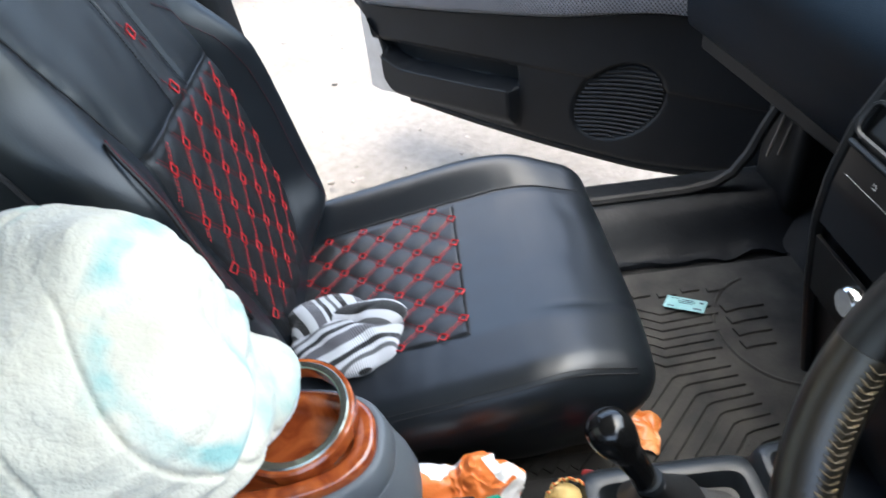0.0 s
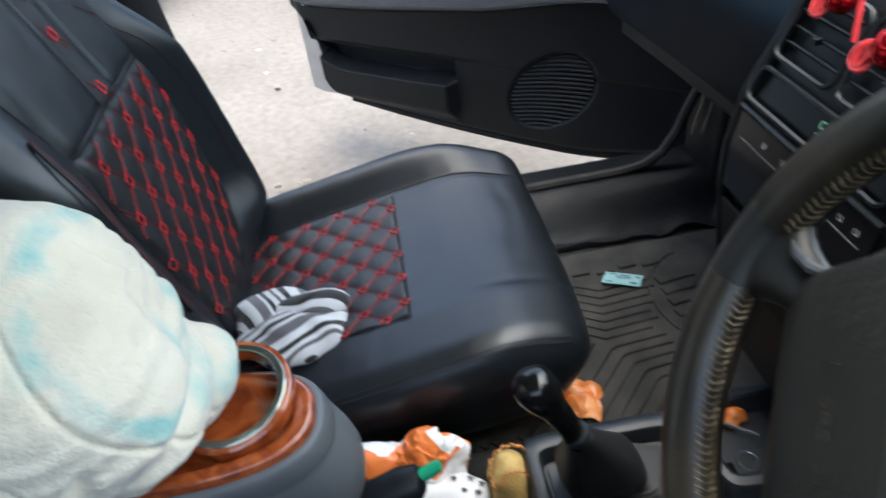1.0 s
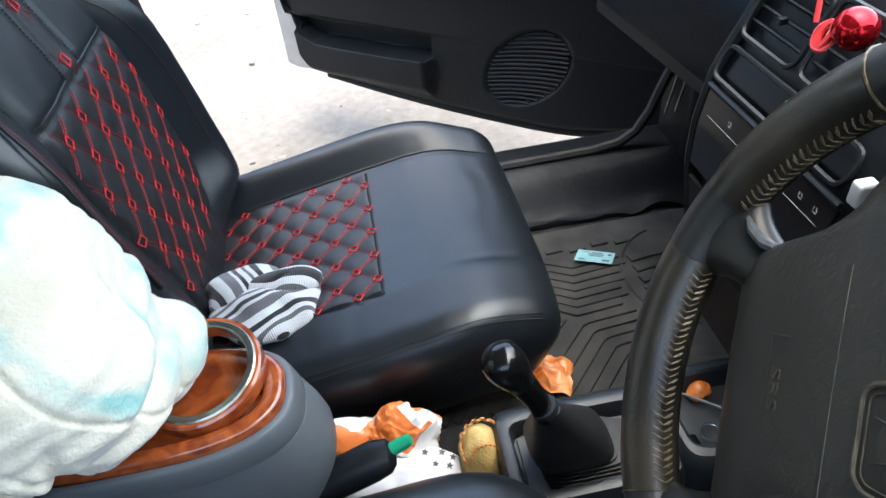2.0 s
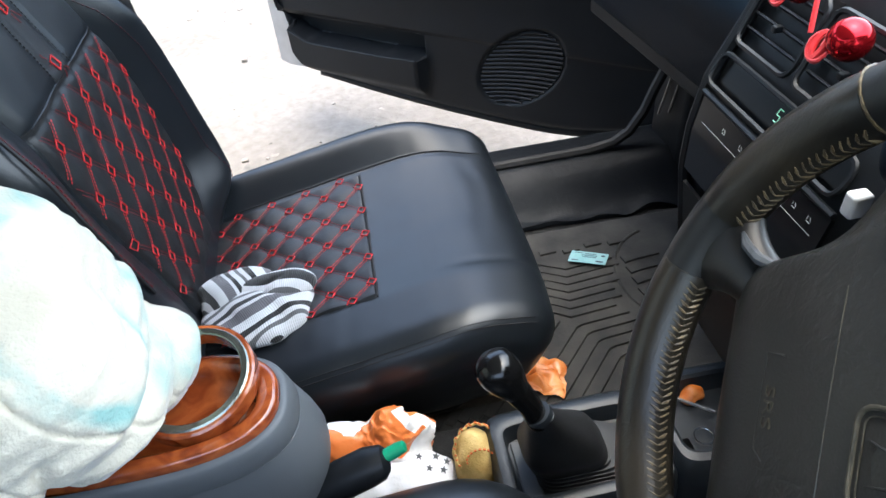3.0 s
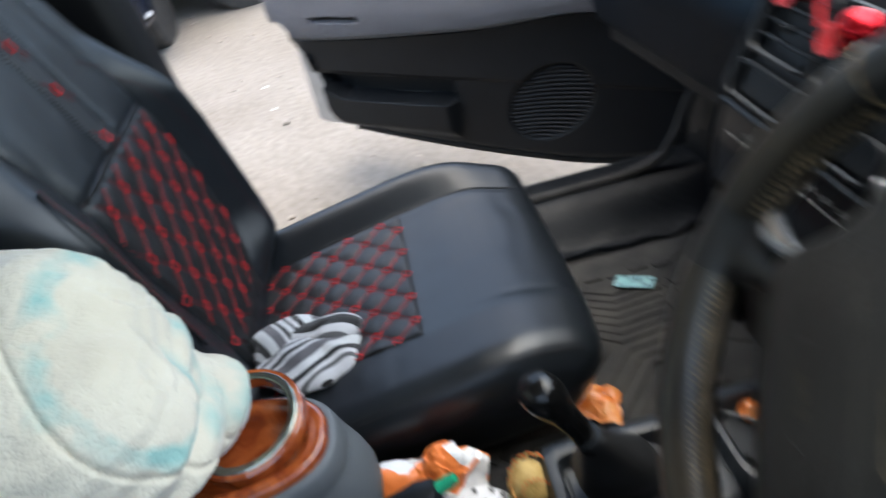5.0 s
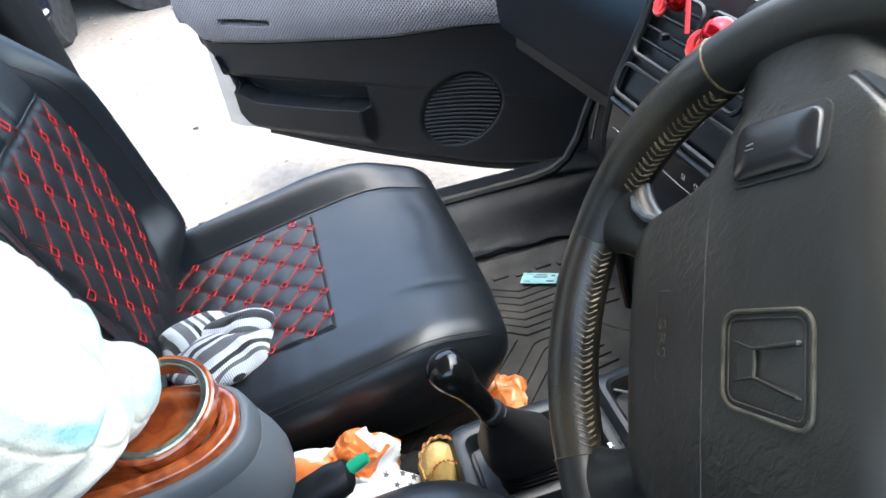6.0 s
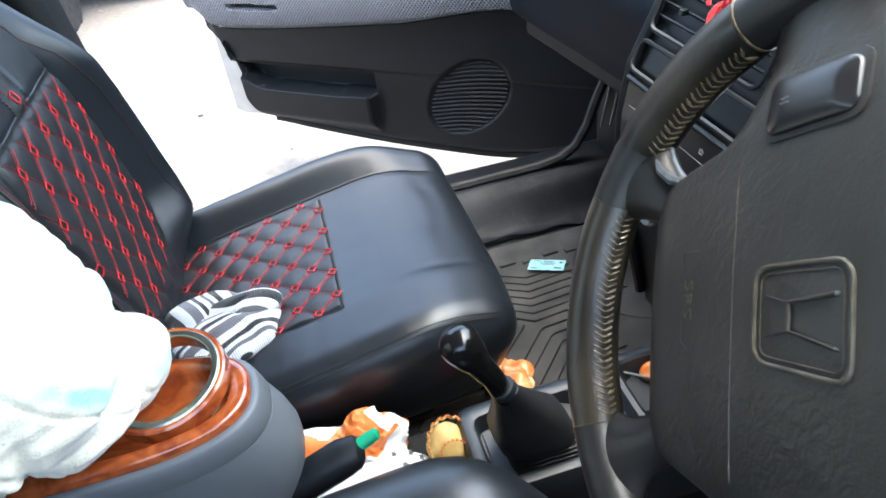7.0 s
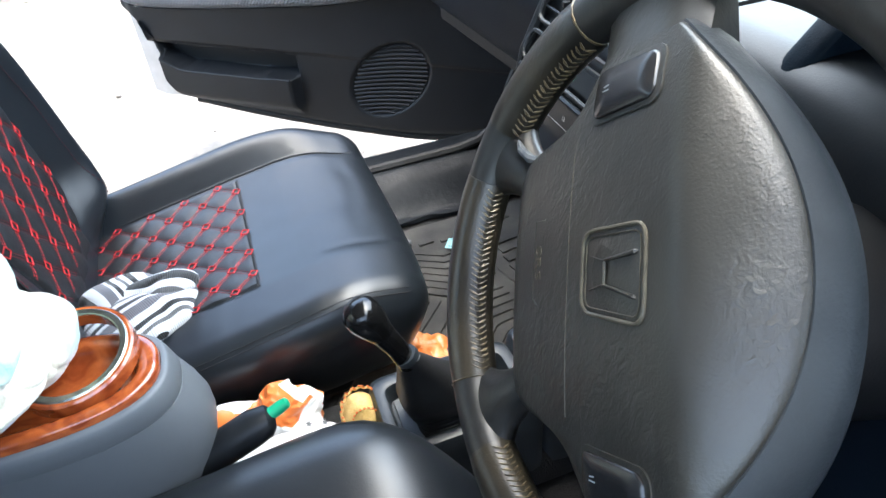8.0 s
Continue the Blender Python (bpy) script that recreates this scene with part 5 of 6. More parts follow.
def steering_wheel():
    w = thing("steering_wheel", WC, "worn black leather steering wheel with an airbag cover", "steering wheel")
    R, r = 0.1715, 0.0168
    part("rim", tube([polar(q, R, 0) for q in np.arange(0, 360, 4)], r, 16, loop=True, up=WN), WHEEL_LEATHER, w)
    for n_grip, (q0, q1) in enumerate(((104, 137), (151, 203), (221, 254))):
        qs = np.linspace(q0, q1, 28)
        grip = part("grip", tube([polar(q, R - 0.001, 0.0005) for q in qs], [0.0169 + 0.0007 * min(1, 5 * (1 - abs(2 * k / 27 - 1))) for k in range(28)], 16, up=WN), GRIP_LEATHER, w, "brown rubbed leather grip")
        for q in np.arange(q0 + 1.2, q1 - 1.5, 1.55):
            for g in ((148, 158, 168), (190, 180, 170)):
                lace = [polar(q + d, R - 0.001 + 0.0177 * math.cos(radians(k)), 0.0005 + 0.0177 * math.sin(radians(k))) for d, k in zip((0.0, 0.7, 1.2), g)]
                part("lace", tube(lace, [0.0004, 0.0009 + 0.0003 * math.sin(q * 7.3), 0.0004], 5), LACE, grip)
        part("seam", tube([polar(q0 - 0.3 if n_grip == 0 else q1, R + r * 1.02 * math.cos(a), r * 1.02 * math.sin(a)) for a in np.linspace(0, 2 * math.pi, 20)], 0.0007, 5), LACE, w)
    # lower spokes: leather that swells out of the cover and flows over the rim
    for q, half in ((143, 7.0), (211, 7.0)):
        rings = []
        for t in np.linspace(0, 1, 14):
            rad = 0.08 + (R + 0.004 - 0.08) * t
            a0 = half * (1.0 + 1.5 * abs(2 * t - 1.0) ** 2.2) * (1.1 - 0.1 * t)
            top = -0.003 + 0.0125 * smooth01(t * 1.15) - 0.002 * smooth01((t - 0.8) / 0.2)
            side = 0.010 + 0.004 * t
            rings.append([polar(q + a0 * math.sin(k) ** 1 * 1.0, rad, top - side * (1 - math.cos(k)) ** 1.0 * 1.15) for k in np.linspace(-1.5, 1.5, 15)] + [polar(q + a0 * 0.6, rad, top - 0.026), polar(q - a0 * 0.6, rad, top - 0.026)])
        part("spoke", loft(rings), WHEEL_LEATHER, w, sharp=70)
    # side spokes run from the airbag cover into the rim
    for sx in (1, -1):
        rings = []
        for x in np.linspace(0.117, 0.184, 12):
            t = (x - 0.117) / 0.067
            lo = -0.033 + 0.006 * t - 0.03 * max(0, t - 0.6) ** 1.5
            hi = 0.054 - 0.004 * t + 0.05 * max(0, t - 0.5) ** 2
            ring = []
            for k in np.linspace(0, 1, 9):
                wu = lo + (hi - lo) * k
                top = (pad_height(x, wu) - 0.001) * (1 - smooth01(t * 1.1)) + 0.0125 * smooth01(t * 1.1)
                ring.append(on_wheel(PAD_MID + sx * x, wu, top - 0.011 * abs(2 * k - 1) ** 4 - 0.006 * max(0, t - 0.75) * 4))
            ring += [on_wheel(PAD_MID + sx * x, hi - 0.003, -0.016), on_wheel(PAD_MID + sx * x, lo + 0.003, -0.016)]
            rings.append(ring)
        part("spoke", loft(rings), SPOKE_VINYL, w, sharp=60)
    part("bare_patch", tube([on_wheel(x, y, h) for x, y, h in ((0.081, -0.072, 0.0), (0.085, -0.084, 0.002), (0.089, -0.095, 0.0045), (0.096, -0.103, 0.006), (0.103, -0.107, 0.006))], [0.001, 0.0026, 0.0034, 0.003, 0.001], 8, up=WN), BARE_SPOT, w, "scuffed pale patch on the leather")

    # the cover's face, its lower lip and the wall that drops from its far crease
    xs = np.concatenate([np.linspace(-0.124, -0.09, 12), np.linspace(-0.0885, -0.07, 12), np.linspace(-0.067, 0.067, 27), np.linspace(0.07, 0.0885, 12), np.linspace(0.09, 0.124, 12)])
    nv = 30
    verts, faces = [], []
    for x in xs:
        lo, hi = PAD_LOW(abs(x)), pad_top(x)
        col = [(lo + 0.001, -0.018), (lo - 0.001, -0.011), (lo + 0.0008, -0.0045)]
        for k in range(nv):
            wu = lo + 0.004 + (hi - 0.003 - lo - 0.004) * k / (nv - 1)
            col.append((wu, pad_height(x, wu) - 0.010 * max(0, 1 - (wu - lo) / 0.026) ** 2))
        ht = pad_height(x, hi)
        col += [(hi - 0.0008, ht - 0.0006), (hi, ht - 0.0025), (hi - 0.001, ht - 0.006)]
        verts += [tuple(on_wheel(x + PAD_MID, wu, h)) for wu, h in col]
    m = nv + 6
    for i in range(len(xs) - 1):
        for k in range(m - 1):
            faces.append((i * m + k, (i + 1) * m + k, (i + 1) * m + k + 1, i * m + k + 1))
        faces.append((i * m + m - 1, (i + 1) * m + m - 1, (i + 1) * m, i * m))
    faces += [tuple(range(m)), tuple((len(xs) - 1) * m + k for k in reversed(range(m)))]
    part("airbag_cover", (verts, faces), PAD_VINYL, w, "wrinkled dark airbag cover", sharp=60)
    rings = []
    for h, out in ((0.0, -0.004), (0.0, 0.001), (-0.004, 0.003), (-0.014, 0.0065), (-0.026, 0.0075), (-0.034, 0.003), (-0.044, -0.012)):
        ring = []
        for x in np.linspace(-0.126, 0.126, 44):
            ring.append(on_wheel(PAD_MID + x * (1 + out * 6) + 0.4 * h, pad_top(x) + out, h + (pad_height(x, pad_top(x)) - 0.003) * (1 if h > -0.03 else 0.6)))
        for x in np.linspace(0.12, -0.12, 30):
            ring.append(on_wheel(PAD_MID + x * (1 + out * 6) + 0.4 * h, PAD_LOW(abs(x)) + 0.012 - out, h - 0.014))
        rings.append(ring)
    part("back_cover", loft(rings), SKIRT_VINYL, w, "dusty grey plastic back cover", sharp=50)
    part("column_shroud", tube([WC - WN * 0.055, WC - WN * 0.1, WC - WN * 0.25], [0.06, 0.07, 0.075], 20), DARK_PLASTIC, w)
    surf = lambda a, b, d=0.0: on_wheel(a, b, pad_height(a - PAD_MID, b) + d)

    def trapeze(cx, cy, hw, hh, r, taper=0.0, lean=0.0, d=0.0):
        """Outline of a rounded four-sided shape on the cover."""
        pts = []
        for sa, sb, q0 in ((1, 1, 0), (-1, 1, 90), (-1, -1, 180), (1, -1, 270)):
            for q in (0, 22.5, 45, 67.5, 90):
                a = sa * (hw - r) + r * math.cos(radians(q0 + q))
                b = sb * (hh - r) + r * math.sin(radians(q0 + q))
                pts.append(surf(cx + a * (1 + taper * b / hh) + lean * b, cy + b, d))
        return pts

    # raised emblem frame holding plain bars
    EX, EY = 0.0095, 0.012
    part("emblem_bed", loft([trapeze(EX, EY, 0.0235, 0.0265, 0.009, 0.08, -0.03, 0.0), trapeze(EX, EY, 0.0225, 0.0255, 0.008, 0.08, -0.03, 0.0004)]), PAD_VINYL, w)
    part("emblem_frame", tube(trapeze(EX, EY, 0.0232, 0.0255, 0.008, 0.08, -0.03, 0.0006), 0.0012, 8, loop=True), WORN_EDGE, w, "raised worn emblem frame")
    part("emblem_frame", tube(trapeze(EX, EY, 0.0198, 0.0219, 0.005, 0.08, -0.03, 0.0006), 0.0004, 6, loop=True), WORN_EDGE, w)
    for sx in (1, -1):
        part("emblem_bar", tube([surf(EX + sx * 0.0115 - 0.001, EY + 0.0195, 0.0), surf(EX + sx * 0.011 - 0.001, EY + 0.0185, 0.0011), surf(EX + sx * 0.0062, EY - 0.006, 0.0011), surf(EX + sx * 0.009, EY - 0.0185, 0.0004)], [0.0006, 0.0013, 0.0008, 0.0004], 6), PAD_VINYL, w)
        part("emblem_bar", tube([surf(EX + sx * 0.0108 - 0.001, EY + 0.0185, 0.0022), surf(EX + sx * 0.0062, EY - 0.004, 0.0019)], 0.0003, 4), WORN_EDGE, w)
    part("emblem_bar", tube([surf(EX + a, EY - 0.005 - 60 * a * a * 0.2, 0.001) for a in (-0.006, 0.0, 0.006)], 0.0009, 6), WORN_EDGE, w)
    for sx in (1, -1):
        cx = 0.108 if sx > 0 else -0.0975
        part("button_bed", loft([trapeze(cx, 0.011, 0.0168, 0.0285, 0.008, -0.05, 0, -0.003), trapeze(cx, 0.011, 0.0165, 0.0282, 0.008, -0.05, 0, 0.0012), trapeze(cx, 0.011, 0.0148, 0.0262, 0.007, -0.05, 0, 0.0014)]), PAD_VINYL, w)
        hb = part("horn_button", loft([trapeze(cx, 0.011, 0.0138, 0.0248, 0.006, -0.05, 0, 0.0), trapeze(cx, 0.011, 0.0136, 0.0246, 0.006, -0.05, 0, 0.0026), trapeze(cx, 0.011, 0.0126, 0.0234, 0.006, -0.05, 0, 0.0036), trapeze(cx, 0.011, 0.0045, 0.012, 0.004, -0.05, 0, 0.0042)]), GLOSS_BLACK_SATIN, w, "smooth black horn button", sharp=50)
        for d in ((0.0, -0.016, 0.0, -0.011), (0.0022, -0.0155, 0.0028, -0.0115)):
            part("horn_mark", tube([surf(cx + d[0], 0.011 + d[1], 0.0042), surf(cx + d[2], 0.011 + d[3], 0.0042)], 0.0004, 4), WHITE_INK, hb)
    part("tear_seam", tube([surf(a, -0.0295 - 0.3 * (a - 0.01) ** 2, 0.0) for a in np.linspace(-0.07, 0.079, 24)], 0.0003, 5), WORN_EDGE, w)
    part("mark_frame", tube([surf(a, b, 0.0) for a, b in ((0.043, -0.059), (0.043, -0.071), (-0.005, -0.071), (-0.009, -0.065))], 0.0005, 5), PAD_VINYL, w)
    # raised letters low on the cover
    cu = bpy.data.curves.new("letters", "FONT")
    cu.body, cu.size, cu.extrude, cu.align_x, cu.align_y = "SRS", 0.0095, 0.0003, "CENTER", "CENTER"
    tmp = bpy.data.objects.new("letters", cu)
    scene.collection.objects.link(tmp)
    me = bpy.data.meshes.new_from_object(tmp.evaluated_get(bpy.context.evaluated_depsgraph_get()))
    geo = ([tuple(surf(0.017 - v.co.x * 1.5, -0.0655 + v.co.y, v.co.z + 0.0002)) for v in me.vertices], [tuple(p.vertices) for p in me.polygons])
    bpy.data.objects.remove(tmp)
    bpy.data.meshes.remove(me)
    part("letters", geo, WORN_EDGE, w, "raised worn letters")


steering_wheel()


# ---- floor mat and what lies on it ----
def floor_mat():
    m = thing("floor_mat", (0.5, 0.87, FLOOR_Z), "dusty ribbed black rubber floor mat", "floor mat")
    sheet_part = part("mat_sheet", rbox((0.16, 0.6, FLOOR_Z - 0.002), (0.82, 1.075, FLOOR_Z + 0.008), 0.004, 0.05), RUBBER, m)
    z0 = FLOOR_Z + 0.0075

    def bar(pts, w):
        """A low rubber bar with sloped sides along a line on the mat."""
        rings = []
        v = [Vector((*p, z0)) for p in pts]
        for k, p in enumerate(v):
            t = (v[min(k + 1, len(v) - 1)] - v[max(k - 1, 0)]).normalized()
            s = Vector((-t.y, t.x, 0))
            if 0 < k < len(v) - 1:
                a, b = (v[k] - v[k - 1]).normalized(), (v[k + 1] - v[k]).normalized()
                s = s / max(0.5, s.dot(Vector((-a.y, a.x, 0))))
            rings.append([p + s * (w + 0.0004), p + s * (w - 0.0006) + Vector((0, 0, 0.0045)), p - s * (w - 0.0006) + Vector((0, 0, 0.0045)), p - s * (w + 0.0004)])
        part("rib", loft(rings), RUBBER, sheet_part, sharp=25)

    # shallow chevrons across the middle
    for k in range(7):
        y = 0.985 - 0.0195 * k
        vx = 0.466 - 0.0045 * k
        bar([(0.33, y + 0.055), (vx, y - 0.02), (0.556 - 0.006 * k + (0.012 if k % 2 else 0), y - 0.012)], 0.0082)
    # right arms that turn down to the tunnel in long diagonals
    for k in range(9):
        y = 0.829 - 0.0195 * k
        vx = 0.444 + 0.0118 * k
        bar([(vx - 0.155, y - 0.162), (vx - 0.012, y - 0.008), (vx + 0.003, y - 0.001), (max(vx + 0.03, 0.536 + 0.004 * k), y + 0.006)], 0.0082)
    for k in range(5):
        bar([(0.41 - 0.02 * k - 0.16, 0.677), (0.41 - 0.02 * k, 0.842 + 0.008 * k)], 0.0078)
    # short bars along the outer edge and round the heel arc
    for k in range(4):
        bar([(0.43 + 0.045 * k, 1.012 - 0.006 * (k % 2)), (0.462 + 0.045 * k, 1.014 - 0.006 * (k % 2))], 0.0055)
    for k in range(4):
        bar([(0.574, 0.955 - 0.029 * k), (0.6 - 0.004 * k, 0.96 - 0.0295 * k), (0.645 - 0.006 * k, 0.963 - 0.03 * k)], 0.0095)
    # the rounded ridge of the heel pad
    heel = [(0.66 - 0.112 * math.cos(q), 0.9 + 0.13 * math.sin(q), z0 + 0.0005) for q in np.linspace(-1.3, 1.35, 26)]
    part("rib", tube(heel, 0.0034, 6), RUBBER, sheet_part)
    return m


floor_mat()


def card():
    c = thing("card", (0.51, 0.97, 0.25), "pale blue printed card lying on the mat", "card")
    o, ex, ey = Vector((0.4895, 0.996, 0.2535)), Vector((0.061, -0.031, 0.0015)), Vector((-0.0175, -0.026, 0))
    part("card_sheet", prism([(0.02, 0), (0.98, 0), (1, 0.04), (1, 0.96), (0.98, 1), (0.02, 1), (0, 0.96), (0, 0.04)], o, ex, ey, (0, 0, 1), 0.0008), CARD, c)
    for a, b, w, h in ((0.1, 0.12, 0.22, 0.05), (0.38, 0.15, 0.3, 0.07), (0.3, 0.3, 0.42, 0.06), (0.34, 0.44, 0.36, 0.05), (0.08, 0.78, 0.18, 0.08), (0.72, 0.72, 0.2, 0.12), (0.82, 0.18, 0.1, 0.14)):
        part("print_bar", prism([(a, b), (a + w, b), (a + w, b + h), (a, b + h)], o + Vector((0, 0, 0.001)), ex, ey, (0, 0, 1), 0.0002), INK, c)


card()


# ---- loose things by the lever ----


def bag_mat():
    """White film printed with orange patches in sharp corners."""
    m = mat("orange_white_bag_film", (0.8, 0.79, 0.77), 0.32, bump=0.4, bump_scale=60, bump_dist=0.004)
    n, l = m.node_tree.nodes, m.node_tree.links
    tc = n.new("ShaderNodeTexCoord")
    vo = n.new("ShaderNodeTexVoronoi")
    vo.inputs["Scale"].default_value = 30
    l.new(tc.outputs["Object"], vo.inputs["Vector"])
    sp = n.new("ShaderNodeSeparateXYZ")
    l.new(vo.outputs["Color"], sp.inputs[0])
    ramp = n.new("ShaderNodeValToRGB")
    ramp.color_ramp.interpolation = "CONSTANT"
    e = ramp.color_ramp.elements
    e[0].color, e[1].color = (0.8, 0.79, 0.77, 1), (0.82, 0.21, 0.05, 1)
    e[1].position = 0.45
    l.new(sp.outputs[0], ramp.inputs[0])
    l.new(ramp.outputs[0], n["Principled BSDF"].inputs["Base Color"])
    return m


BAG = bag_mat()
WHITE_FILM = mat("white_star_film", (0.75, 0.74, 0.74), 0.4, second=(0.85, 0.84, 0.84), scale=30, bump=0.4, bump_scale=70, bump_dist=0.003)
POUCH = mat("yellow_cloth", (0.45, 0.29, 0.08), 0.9, second=(0.62, 0.45, 0.18), scale=45, bump=0.7, bump_scale=400)
ORANGE_STITCH = mat("orange_stitching", (0.55, 0.1, 0.02), 0.8, second=(0.65, 0.16, 0.04), scale=200)
ORANGE = mat("orange_wrapper_film", (0.5, 0.12, 0.015), 0.25, second=(0.65, 0.3, 0.12), scale=34, bump=0.4, bump_scale=60, bump_dist=0.003)
GREY_STAR = mat("grey_star_print", (0.12, 0.12, 0.12), 0.6)


def clutter():
    def rel(x, y, z):
        return 0.012 * noise.noise((x * 24, y * 24, z * 24)) + 0.012 * (0.25 - abs(noise.noise((x * 38 + 5, y * 38, z * 38)))) + 0.007 * (0.25 - abs(noise.noise((x * 85, y * 85, z * 85))))
    solo("carrier_bag", lump((0.095, 0.57, 0.40), [((0.05, 0.575, 0.385), (0.06, 0.028, 0.045)), ((0.12, 0.572, 0.4), (0.042, 0.03, 0.05)), ((0.09, 0.565, 0.38), (0.07, 0.032, 0.035))], 60, 100, rel), BAG, "crumpled orange and white plastic bag wedged beside the seat", "bag", sharp=40)
    st = thing("paper_packet", (0.13, 0.53, 0.35), "white paper packet printed with grey stars", "packet")
    part("packet", lump((0.1, 0.525, 0.375), [((0.09, 0.53, 0.372), (0.075, 0.03, 0.03)), ((0.14, 0.525, 0.37), (0.04, 0.034, 0.028))], 40, 70, lambda x, y, z: 0.006 * noise.noise((x * 40, y * 40, z * 40))), WHITE_FILM, st, sharp=50)
    for x, y, z in ((0.160, 0.536, 0.396), (0.150, 0.521, 0.398), (0.166, 0.518, 0.393), (0.14, 0.538, 0.4), (0.172, 0.53, 0.39)):
        pts = [(0.005 * (1 if k % 2 == 0 else 0.42) * math.cos(k * math.pi / 5), 0.005 * (1 if k % 2 == 0 else 0.42) * math.sin(k * math.pi / 5)) for k in range(10)]
        part("star", prism(pts, (x, y, z), (1, 0, -0.2), (0, 0.8, 0.6), (0, -0.5, 0.8), 0.001), GREY_STAR, st)
    p = thing("pouch", (0.207, 0.53, 0.345), "small yellow cloth pouch with orange stitching", "pouch")
    part("bag", lump((0.207, 0.532, 0.385), [((0.207, 0.534, 0.382), (0.025, 0.026, 0.042)), ((0.212, 0.524, 0.37), (0.027, 0.026, 0.032))], 36, 60, lambda x, y, z: 0.004 * noise.noise((x * 50, y * 50, z * 50))), POUCH, p, sharp=60)
    rim = []
    for q in np.linspace(-0.5, math.pi + 0.5, 40):
        rim.append(Vector((0.210 + 0.0275 * math.cos(q), 0.527 + 0.026 * math.sin(q), 0.405 + 0.016 * math.sin(q))) + Vector((0.001 * math.sin(q * 14), 0.001 * math.cos(q * 17), 0.0014 * math.sin(q * 15))))
    part("frill", tube(rim, 0.0018, 6), POUCH, p, "frilled stitched edge")
    for k in range(0, 39, 2):
        part("stitch", tube([rim[k] + Vector((0, -0.003, 0.0035)), rim[k + 1] + Vector((0, -0.001, 0.0048))], 0.0011, 4), ORANGE_STITCH, p)
    for k in range(10):
        q = math.pi * k / 9
        part("stitch", tube([(0.210 + 0.016 * math.cos(q), 0.51 + 0.008 * math.sin(q), 0.412 + 0.008 * math.sin(q)), (0.210 + 0.016 * math.cos(q + 0.2), 0.51 + 0.008 * math.sin(q + 0.2), 0.412 + 0.008 * math.sin(q + 0.2))], 0.0013, 4), ORANGE_STITCH, p)
    def film(u, v):
        a, b = u - 0.5, v - 0.5
        x, y = 0.352 + 0.062 * a + 0.022 * b, 0.722 - 0.030 * a + 0.058 * b
        fold = abs(noise.noise((u * 2.1, v * 1.9, 5))) * 0.024 + abs(noise.noise((u * 5, v * 6, 2))) * 0.004
        return x + 0.008 * noise.noise((u * 4, v * 4, 9)), y + 0.008 * noise.noise((u * 4, v * 4, 14)), FLOOR_Z + 0.016 + fold + 0.02 * (1 - u) * v
    solo("wrapper", sheet(film, 26, 26, 0.0006), ORANGE, "crumpled orange snack wrapper on the mat", "wrapper", sharp=30)
    r = thing("lighter", (0.262, 0.6, 0.3), "small red and white plastic lighter by the seat base", "lighter")
    part("case", tube([(0.25, 0.615, 0.325), (0.266, 0.59, 0.352)], 0.007, 12), RED_RIBBON, r)
    part("cap", tube([(0.266, 0.59, 0.352), (0.272, 0.581, 0.362)], 0.0068, 12), WHITE_FILM, r)
    b = solo("bottle_cap", lathe([(0.015, 0), (0.015, 0.008), (0.012, 0.011), (0.001, 0.011)], (0.402, 1.022, FLOOR_Z + 0.008), 20), GREY_PLASTIC, "small grey plastic cap on the mat edge", "bottle cap")
    # what lies in the console tray
    pen = thing("pen", (0.46, 0.52, 0.419), "thin grey pen lying in the console tray", "pen")
    part("barrel", tube([(0.44, 0.545, 0.422), (0.49, 0.50, 0.426)], 0.0018, 8), GREY_PLASTIC, pen)
    part("tip", tube([(0.44, 0.545, 0.422), (0.435, 0.5495, 0.4215)], [0.003, 0.0006], 8), CHROME, pen)
    key = thing("key_fob", (0.43, 0.48, 0.416), "black key fob with a chrome ring in the tray", "key")
    part("fob", rbox((0.42, 0.46, 0.416), (0.448, 0.478, 0.424), 0.005, 0.01), GLOSS_BLACK, key)
    part("key_ring", tube([(0.465 + 0.011 * math.cos(q), 0.475 + 0.011 * math.sin(q), 0.422) for q in np.linspace(0, 6.28, 18, endpoint=False)], 0.0012, 6, loop=True), CHROME, key)
    part("blade", rbox((0.4, 0.463, 0.42), (0.417, 0.471, 0.4225), 0.001), CHROME, key)
    solo("snack_packet", lump((0.478, 0.53, 0.422), [((0.478, 0.53, 0.42), (0.015, 0.011, 0.008))], 24, 36, lambda x, y, z: 0.006 * noise.noise((x * 70, y * 70, z * 70))), ORANGE, "small orange packet in the console tray", "packet", sharp=40)


clutter()


# ---- red decorations on the vents ----
def bauble(y, z, r, name_label):
    b = thing("bauble", on_stack(y, z, 0.02), name_label, "decoration", group="red vent decorations")
    c = on_stack(y, z, r + 0.004)
    part("ball", lathe([(0.0005, -r)] + [(r * math.sin(a), -r * math.cos(a)) for a in np.linspace(0.15, 2.9, 14)] + [(0.0005, r)], c, 28), RED_FOIL, b)
    for k in range(3):
        q = k * 2.1
        loop = [c + Vector((-0.7 * r, 0.9 * r, -0.6 * r)) + Vector((0.3 * r * math.sin(a), 0.62 * r * math.cos(a) * math.cos(q) , 0.55 * r * math.sin(a) + 0.3 * r * math.cos(a) * math.sin(q))) for a in np.linspace(0, 6.28, 20, endpoint=False)]
        part("bow_loop", tube(loop, 0.0014, 5, loop=True, flat=2.0), RED_RIBBON, b)
    return c


